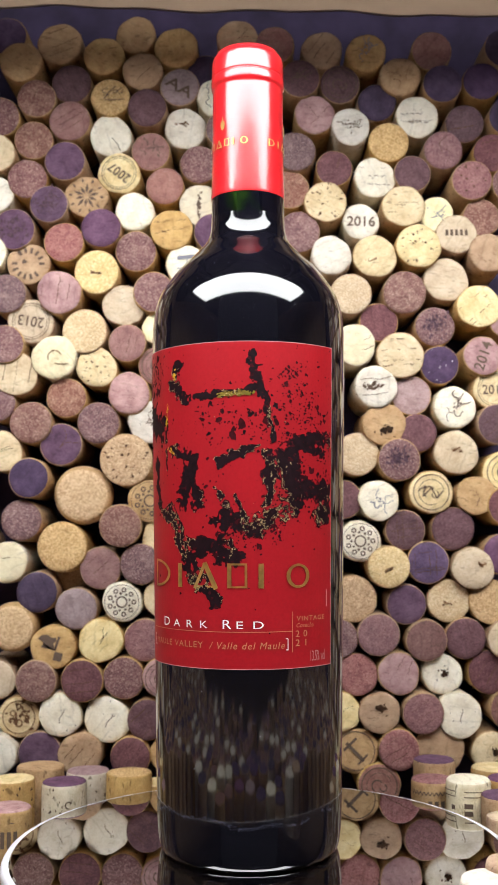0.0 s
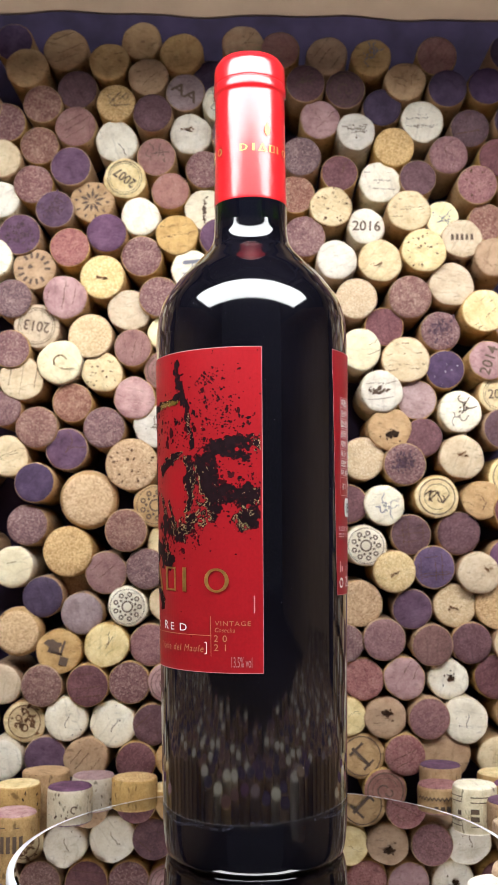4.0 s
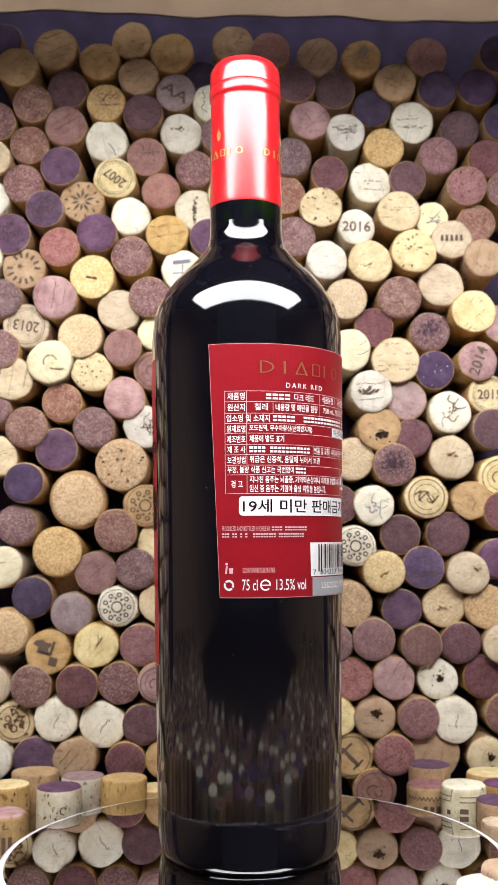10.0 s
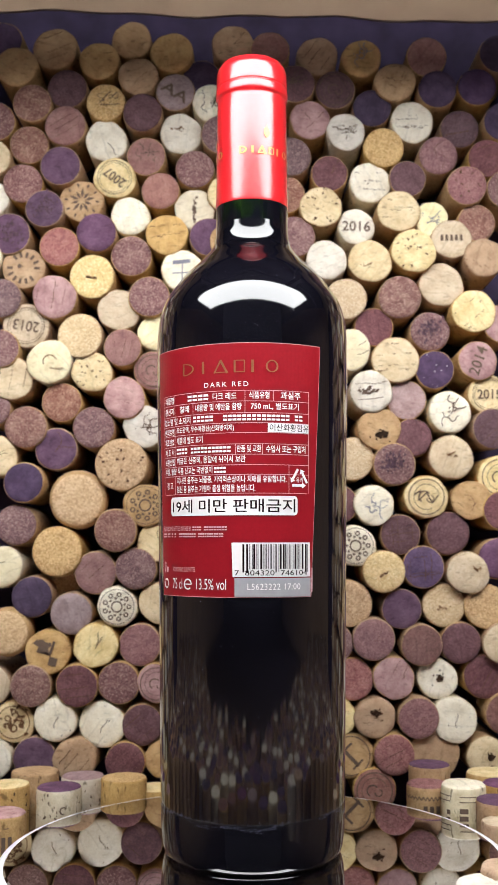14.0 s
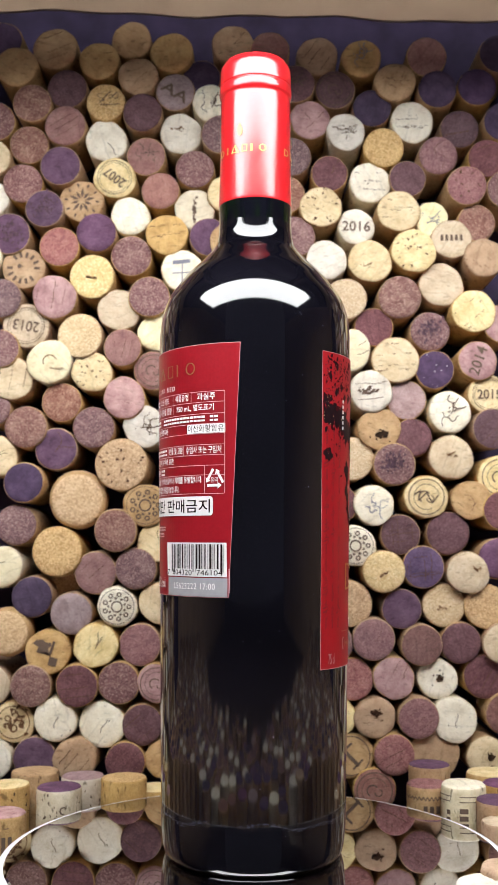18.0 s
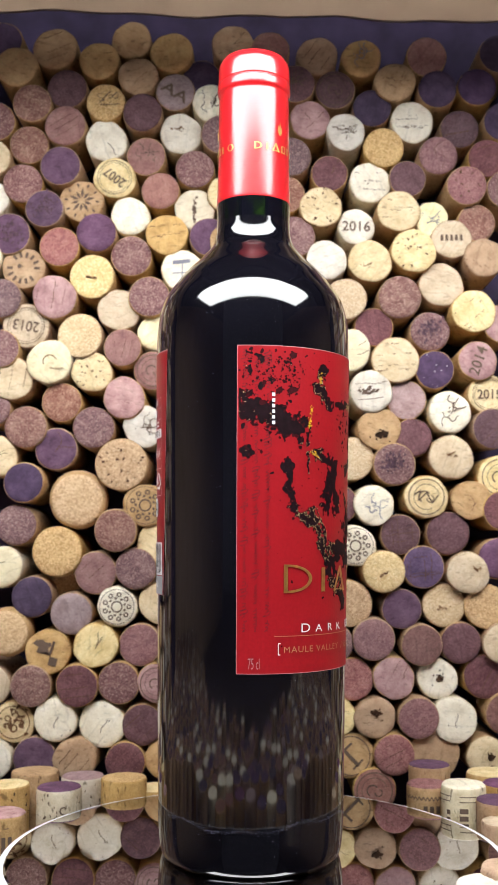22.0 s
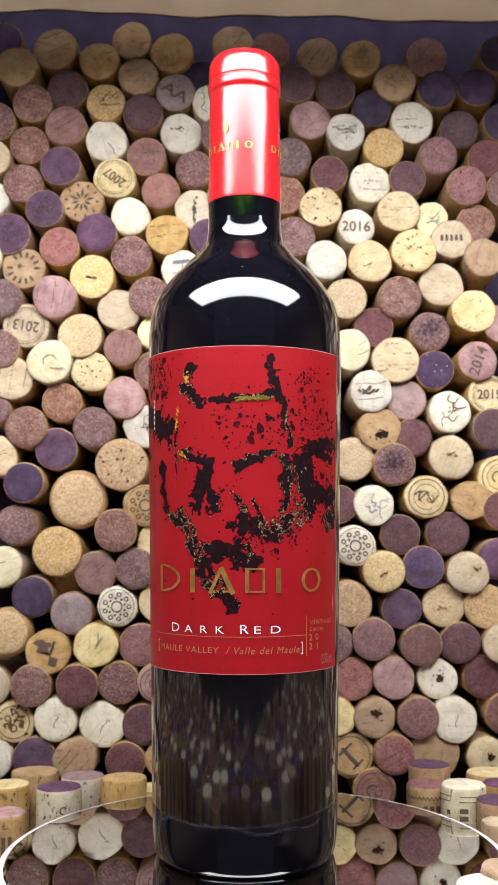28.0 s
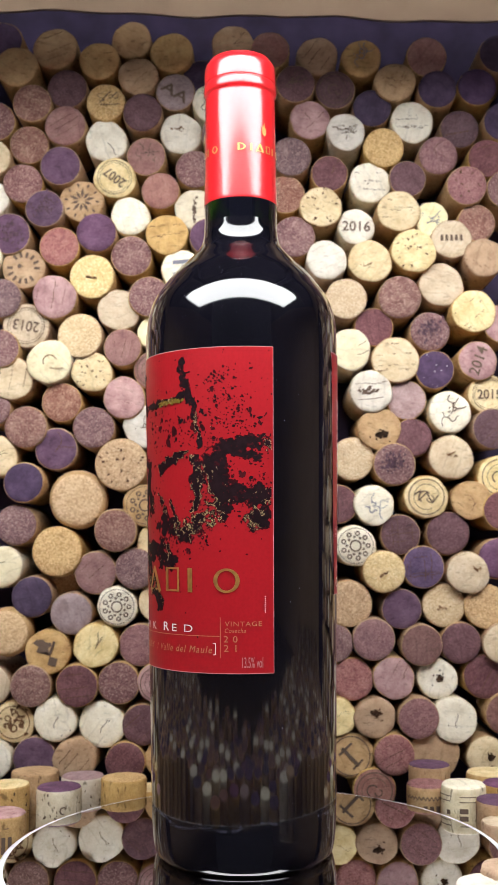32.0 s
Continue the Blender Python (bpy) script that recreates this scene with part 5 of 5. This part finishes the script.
wall_cork(-47.5, 227.7, 20.5, "y")
wall_cork(-87.3, 225.4, 23.4, "Y")
wall_cork(-65.3, 219.2, 19.8, "b", "lines:80")
wall_cork(-102.8, 211.5, 23.3, "y", "arc")
wall_cork(-81.2, 206.8, 21.5, "c", "spots")
wall_cork(-128.6, 218.7, 20.4, "m")
wall_cork(-123.0, 203.3, 23.3, "c", "lines:80")
wall_cork(-49.7, 207.6, 20.4, "b", "ringd")
wall_cork(-64.2, 193.0, 22.1, "p")
wall_cork(-96.7, 191.0, 20.9, "M")
wall_cork(-114.7, 177.9, 22.0, "M")
wall_cork(-80.0, 177.8, 22.0, "m")
wall_cork(-53.9, 178.4, 22.0, "w", "scroll")
wall_cork(-132.6, 188.1, 19.2, "m")
wall_cork(-99.2, 166.8, 22.0, "v")
wall_cork(-129.8, 163.1, 22.0, "c")
wall_cork(-65.3, 158.6, 27.1, "a", "spots")
wall_cork(-114.8, 149.4, 20.8, "V")
wall_cork(-88.1, 140.8, 30.5, "A")
wall_cork(-53.0, 137.8, 22.4, "t", "gear")
wall_cork(-119.0, 127.9, 21.3, "m")
wall_cork(-67.8, 125.0, 21.8, "M")
wall_cork(-97.8, 114.4, 25.8, "a")
wall_cork(-126.3, 106.5, 21.8, "y")
wall_cork(-78.2, 103.6, 21.7, "b", "lines:40")
wall_cork(-57.6, 105.6, 21.2, "m")
wall_cork(-46.3, 119.2, 21.5, "c")
wall_cork(-110.0, 91.5, 21.1, "V")
wall_cork(-90.2, 83.0, 21.7, "g")
wall_cork(-66.9, 86.6, 20.5, "w", "gear")
wall_cork(-45.2, 88.0, 21.7, "c")
wall_cork(-122.2, 74.0, 25.0, "A")
wall_cork(-77.2, 67.5, 22.7, "c")
wall_cork(-55.3, 67.4, 21.6, "r")
wall_cork(-101.3, 64.1, 22.7, "t", "mark")
wall_cork(-95.3, 98.8, 17.1, "a", back=0.014)
wall_cork(-131.3, 47.4, 21.5, "c")
wall_cork(-109.5, 47.4, 21.0, "M")
wall_cork(-86.3, 47.6, 21.5, "u", "lines:5")
wall_cork(-65.6, 48.7, 21.5, "m")
wall_cork(-46.4, 48.7, 19.8, "p", "ringd")
wall_cork(-118.5, 29.1, 21.5, "c", "crest")
wall_cork(-97.4, 30.5, 22.0, "w", "crackv")
wall_cork(-73.9, 27.9, 23.7, "w", "crackv")
wall_cork(-53.6, 27.9, 20.9, "u", "lines:40")
wall_cork(-107.5, 11.4, 22.0, "v")
wall_cork(-86.9, 11.4, 22.0, "t", "lines:50")
wall_cork(-61.9, 10.0, 20.3, "u")
wall_cork(-128.3, 11.5, 20.3, "w")
wall_cork(-42.2, 11.3, 20.3, "t")
wall_cork(23.7, 277.5, 22.4, "m")
wall_cork(40.4, 264.8, 21.2, "w", "clean")
wall_cork(63.1, 264.5, 22.9, "c", "chip")
wall_cork(85.8, 269.6, 23.5, "c", "spots")
wall_cork(100.5, 252.5, 23.5, "c")
wall_cork(105.9, 276.2, 21.2, "c", "bars")
wall_cork(122.5, 265.9, 21.2, "t")
wall_cork(50.5, 244.5, 21.7, "Y")
wall_cork(78.4, 245.4, 22.9, "M")
wall_cork(116.3, 237.6, 22.8, "c", "dashes:40")
wall_cork(65.0, 230.2, 20.5, "u")
wall_cork(94.2, 227.8, 21.0, "m", "stain")
wall_cork(131.4, 231.0, 20.5, "p")
wall_cork(52.3, 217.8, 21.6, "y")
wall_cork(75.6, 212.4, 24.5, "c", "dashes:3")
wall_cork(95.9, 207.4, 20.4, "V", "specks")
wall_cork(117.8, 211.8, 20.4, "p", "num:2014:70")
wall_cork(62.8, 196.0, 22.1, "w", "mark2")
wall_cork(81.4, 191.9, 20.9, "g")
wall_cork(103.3, 185.4, 22.0, "w", "scroll")
wall_cork(123.8, 194.7, 21.5, "c", "ring:2015:0")
wall_cork(66.9, 176.7, 22.0, "t", "burn")
wall_cork(84.2, 172.3, 20.3, "u")
wall_cork(124.9, 176.6, 20.9, "u", "lines:40")
wall_cork(53.2, 161.6, 22.5, "Y")
wall_cork(74.2, 158.4, 21.9, "m", "stain")
wall_cork(103.7, 162.1, 23.1, "c", "chip")
wall_cork(90.4, 141.9, 22.5, "c", "ringscript")
wall_cork(63.5, 137.7, 20.7, "w", "script")
wall_cork(113.4, 140.2, 20.2, "t")
wall_cork(128.6, 152.0, 22.5, "c", "ringd")
wall_cork(128.8, 134.7, 20.1, "u")
wall_cork(45.7, 138.3, 20.1, "u")
wall_cork(77.1, 122.7, 20.7, "u", "grid")
wall_cork(101.5, 123.3, 22.4, "u")
wall_cork(54.1, 117.1, 21.2, "w", "gear")
wall_cork(68.3, 104.0, 21.7, "Y", "chip")
wall_cork(88.3, 106.2, 21.8, "i", "grid")
wall_cork(110.6, 103.3, 21.7, "c", "chip")
wall_cork(126.8, 110.4, 21.2, "v")
wall_cork(50.4, 87.8, 24.0, "a")
wall_cork(77.4, 85.0, 20.5, "v")
wall_cork(98.9, 86.9, 22.2, "Y", "chip")
wall_cork(120.2, 86.3, 22.8, "a")
wall_cork(62.7, 70.1, 21.6, "r")
wall_cork(86.8, 67.2, 21.0, "d")
wall_cork(106.7, 68.1, 21.0, "u")
wall_cork(128.1, 68.0, 21.6, "c")
wall_cork(42.8, 68.1, 19.9, "m")
wall_cork(52.0, 50.0, 21.5, "r")
wall_cork(72.7, 50.8, 21.5, "p")
wall_cork(94.8, 50.2, 21.0, "w", "hole")
wall_cork(119.2, 51.3, 22.7, "u", "lines:60")
wall_cork(62.8, 31.3, 20.9, "t", "hole2")
wall_cork(84.5, 31.3, 20.9, "r", "lines:35")
wall_cork(102.6, 30.4, 23.2, "w", "crackv")
wall_cork(128.7, 33.2, 21.5, "d")
wall_cork(43.3, 31.9, 20.3, "c")
wall_cork(50.7, 12.6, 23.1, "t", "ringT")
wall_cork(72.1, 13.4, 20.8, "r", "lines:30")
wall_cork(92.4, 13.1, 25.3, "t")
wall_cork(119.4, 11.4, 21.4, "c", "hole")
wall_cork(62.1, -3.9, 21.9, "b", "ringd")
wall_cork(-32.3, 217.9, 21.0, "m")
wall_cork(-32.2, 194.4, 20.9, "c")
wall_cork(-27.8, 171.0, 21.4, "t")
wall_cork(-32.0, 147.9, 21.3, "m")
wall_cork(-29.1, 124.9, 21.2, "v")
wall_cork(-30.4, 103.5, 21.2, "c")
wall_cork(-26.1, 82.3, 21.1, "m")
wall_cork(-30.3, 61.2, 21.0, "t")
wall_cork(-25.9, 40.3, 20.9, "w")
wall_cork(-30.1, 21.0, 20.9, "m")
wall_cork(-9.0, 274.5, 21.8, "t")
wall_cork(-0.2, 250.5, 21.7, "c")
wall_cork(-16.3, 238.6, 21.1, "m")
wall_cork(8.6, 226.7, 21.6, "m")
wall_cork(-11.9, 212.0, 21.6, "w")
wall_cork(-6.1, 188.5, 21.5, "v")
wall_cork(-9.0, 165.2, 21.4, "c")
wall_cork(-6.1, 142.1, 21.3, "t")
wall_cork(-9.0, 120.6, 21.2, "m")
wall_cork(-4.7, 99.2, 21.2, "a")
wall_cork(-6.1, 76.6, 21.1, "r")
wall_cork(-4.7, 55.6, 21.0, "c")
wall_cork(-7.5, 34.8, 20.9, "m")
wall_cork(-9.0, 14.0, 20.8, "t")
wall_cork(17.4, 253.5, 21.1, "v")
wall_cork(32.0, 240.1, 21.1, "c")
wall_cork(29.0, 217.8, 21.6, "m")
wall_cork(11.4, 203.1, 21.5, "t")
wall_cork(34.6, 197.2, 21.5, "a")
wall_cork(14.2, 179.7, 21.4, "m")
wall_cork(34.5, 173.9, 21.4, "c")
wall_cork(15.6, 156.5, 21.4, "w")
wall_cork(34.3, 152.1, 20.8, "v")
wall_cork(16.9, 133.4, 21.3, "r")
wall_cork(31.2, 119.1, 20.1, "c")
wall_cork(16.8, 107.7, 21.2, "m")
wall_cork(31.0, 90.7, 20.6, "t")
wall_cork(15.3, 83.7, 21.1, "p")
wall_cork(30.8, 69.6, 20.5, "m")
wall_cork(13.8, 61.2, 21.0, "c")
wall_cork(32.1, 48.6, 20.4, "w")
wall_cork(13.7, 40.3, 20.9, "d")
wall_cork(29.1, 26.4, 20.3, "m")
wall_cork(12.2, 19.5, 20.9, "t")
wall_cork(31.8, 7.1, 20.3, "c")
wall_cork(10.7, 0.3, 20.2, "m")
wall_cork(-28.6, 0.3, 20.2, "v")


def floor_cork(x, y, top, d, kind, group="corks standing round the turntable", what=""):
    """A cork standing on the table. Millimetres; top counts from the mirror."""
    rng = CORK_RNG
    length = round(top / 1000 - FLOOR_Z, 3)
    ob = new("wine_cork", cork_mesh(kind, "round" if rng.random() < 0.5 else "plain", length, what in ("scrawl", "pale", "rings")))
    k = d / 22.0
    ob.matrix_world = pose(x / 1000, y / 1000, FLOOR_Z + length, 0, 0, 0 if what else rng.uniform(0, 360)) @ Matrix.Diagonal((k, k, 1, 1))
    tagged(ob, CORK_WORDS[kind] + ", standing upright on the table", "cork", group)
    if what:
        side_print(ob, what, rng)
    return ob


def side_print(ob, what, rng):
    """Print round a standing cork's side, facing the bottle's front; x runs round, y from the cork's top down."""
    bm = bmesh.new()
    if what == "rings":
        for y in (-0.004, -0.0062):
            for k in range(12):
                flat_line(bm, [(-0.016 + k * 0.0027, y), (-0.016 + (k + 1) * 0.0027, y)], 0.0004)
        for k in range(4):
            flat_poly(bm, [(-0.004, -0.009 - k * 0.0032), (0.0, -0.009 - k * 0.0032), (0.0, -0.0112 - k * 0.0032), (-0.004, -0.0112 - k * 0.0032)])
        for k in range(3):
            flat_poly(bm, [(-0.0105, -0.010 - k * 0.0032), (-0.0085, -0.010 - k * 0.0032), (-0.0085, -0.012 - k * 0.0032), (-0.0105, -0.012 - k * 0.0032)])
    elif what == "zigzag":
        for k in range(14):
            flat_line(bm, [(-0.014 + k * 0.002, -0.0045), (-0.013 + k * 0.002, -0.006), (-0.012 + k * 0.002, -0.0045)], 0.0005)
        for k in range(5):
            flat_poly(bm, [(-0.004 + k * 0.0031, -0.0085), (-0.002 + k * 0.0031, -0.0085), (-0.002 + k * 0.0031, -0.0118), (-0.004 + k * 0.0031, -0.0118)])
    elif what == "stamp":
        for k in range(4):
            flat_poly(bm, [(-0.004 + k * 0.0029, -0.0085), (-0.0022 + k * 0.0029, -0.0085), (-0.0022 + k * 0.0029, -0.0155), (-0.004 + k * 0.0029, -0.0155)])
        flat_line(bm, [(-0.012, -0.005), (-0.004, -0.005), (0.004, -0.005), (0.012, -0.005)], 0.0004)
    elif what == "scrawl":
        flat_ring(bm, 0.004, -0.009, 0.0012, 0.0018, n=10, a0=0.5, a1=5)
        flat_line(bm, [(0.0, -0.012), (0.002, -0.0145), (0.005, -0.012)], 0.0009)
        flat_line(bm, [(0.001, -0.0165), (0.006, -0.014)], 0.0007)
    if what in ("scrawl", "pale", "pores"):
        for k in range(46):
            flat_blot(bm, rng, rng.uniform(-0.015, 0.015), rng.uniform(-0.04, -0.002), 0.0002 + 0.0004 * rng.random() ** 2, n=6, rough=0.8, stretch=2.0, turn=rng.gauss(1.57, 0.4))
    for v in bm.verts:
        a = -math.pi / 2 + v.co.x / 0.011
        v.co = Vector((0.0114 * math.cos(a), 0.0114 * math.sin(a), v.co.y))
    part("side_print", bm, INK if what != "pores" else BURN, ob, "dark unreadable print and pores")


floor_cork(-102.9, 92.0, 9.9, 22.5, "t")
floor_cork(-87.6, 71.0, 8.3, 20.5, "v", what="scrawl")
floor_cork(-111.5, 70.0, 9.3, 21.0, "c", what="pores")
floor_cork(-107.2, 46.0, 2.9, 20.0, "p", what="stamp")
floor_cork(-80.2, 93.0, 8.4, 20.0, "p", what="pale")
floor_cork(-60.2, 91.5, 7.1, 22.0, "a")
floor_cork(-45.6, 99.0, 0.5, 20.0, "c")
floor_cork(87.5, 98.0, 11.8, 20.0, "v")
floor_cork(83.5, 80.0, 7.4, 20.0, "r", what="zigzag")
floor_cork(96.5, 62.0, 10.6, 20.5, "w", what="rings")
floor_cork(115.2, 90.0, 9.8, 22.0, "c")
floor_cork(116.6, 68.0, 9.7, 20.0, "v")
floor_cork(109.1, 46.0, 7.6, 20.5, "v")
floor_cork(107.4, 29.0, 2.9, 20.0, "c")
floor_cork(73.6, -83.9, 14.5, 20.0, "w")
floor_cork(83.6, -74.5, 17.0, 20.0, "t")


bpy.data.objects.remove(LETTERS_OB)
bpy.data.curves.remove(LETTERS)


# corks on the table before the turntable, and more beyond the sides
def cork_field():
    rng = random.Random(33)
    n = 0
    for j in range(19):
        for i in range(-32, 33):
            x = i * 22.8 + (11.4 if j % 2 else 0) + rng.gauss(0, 0.5)
            y = 82.0 - j * 20.0 + rng.gauss(0, 0.5)
            if math.hypot(x, y) < 112 or y > -70 and abs(x) < 160 or rng.random() < (-y - 170) / 160:
                continue
            kind = rng.choice("wwVdVudwVgVdvwV")
            if math.hypot(x, y) < 165 and n < 34:
                floor_cork(x, y, rng.choice((4, 6, 8, 9, 10)), rng.uniform(20.5, 22.5), kind, "corks standing before the turntable")
                n += 1
            else:
                far_cork(x, y, rng.choice((6, 7, 8, 9)), rng.choice("wgVdVudVwdVvm"), rng.uniform(0.9, 1.0))
    for side in (-1, 1):
        for j in range(18):
            for i in range(9):
                x = side * (150 + i * 23.5 + (11.5 if j % 2 else 0)) + rng.gauss(0, 2.2)
                z = -20 + j * 22.9 + rng.gauss(0, 2.2)
                if rng.random() < 0.06:
                    continue
                place_far(pose(x / 1000, WALL_Y + rng.uniform(-0.003, 0.003), z / 1000, 90, 0, 0), rng.choice("tcwwcyammdrpgvV"), 0.045, rng.uniform(0.8, 1.05))


FAR = {"verts": [], "faces": [], "index": []}
KINDS = list(CORK)


def place_far(m, kind, length=0.045, size=1.0):
    """A plain cork of few faces, joined to the rest."""
    base, n = len(FAR["verts"]), 14
    for z, r in ((-length, 0.011), (-0.0008, 0.011), (-0.0001, 0.0103)):
        FAR["verts"].extend(tuple(m @ Vector((size * r * math.cos(2 * math.pi * k / n), size * r * math.sin(2 * math.pi * k / n), z))) for k in range(n))
    for ring in (0, n):
        for k in range(n):
            FAR["faces"].append((base + ring + k, base + ring + (k + 1) % n, base + ring + n + (k + 1) % n, base + ring + n + k))
            FAR["index"].append(0)
    FAR["faces"].append(tuple(range(base + 2 * n, base + 3 * n)))
    FAR["index"].append(1 + KINDS.index(kind))


def far_cork(x, y, top, kind, size):
    length = round(top / 1000 - FLOOR_Z, 3)
    place_far(pose(x / 1000, y / 1000, FLOOR_Z + length, 0, 0, 0), kind, length, size)


cork_field()
me = bpy.data.meshes.new("corks")
me.from_pydata(FAR["verts"], [], FAR["faces"])
me.materials.append(CORK_SIDE)
for kind in KINDS:
    me.materials.append(CORK[kind])
me.polygons.foreach_set("material_index", FAR["index"])
me.update()
tagged(new("corks", me), "many used wine corks round the display, mixed tan and violet", "corks", kind="stuff")


# ---- motion: bottle and mirror turn together ----
def turned(t, x, y, extra=0.0):
    """The table's pose at t: it turns about its axis and leans a little, always to the same side of itself."""
    return pose(x, 0, 0, 0, 0, math.degrees(-SPIN * t)) @ pose(0, 0, 0, math.degrees(-LEAN_Y), math.degrees(LEAN_X), 0) @ y @ pose(0, 0, 0, 0, 0, extra)


def motions():
    walk(BOTTLE, [(float(k), turned(k, AXIS_X, pose(OFF_X, OFF_Y, 0.0002), -3.2)) for k in range(33)])
    walk(TURNTABLE, [(float(k), turned(k, DISC_X, pose(0, 0, 0))) for k in range(33)])


motions()
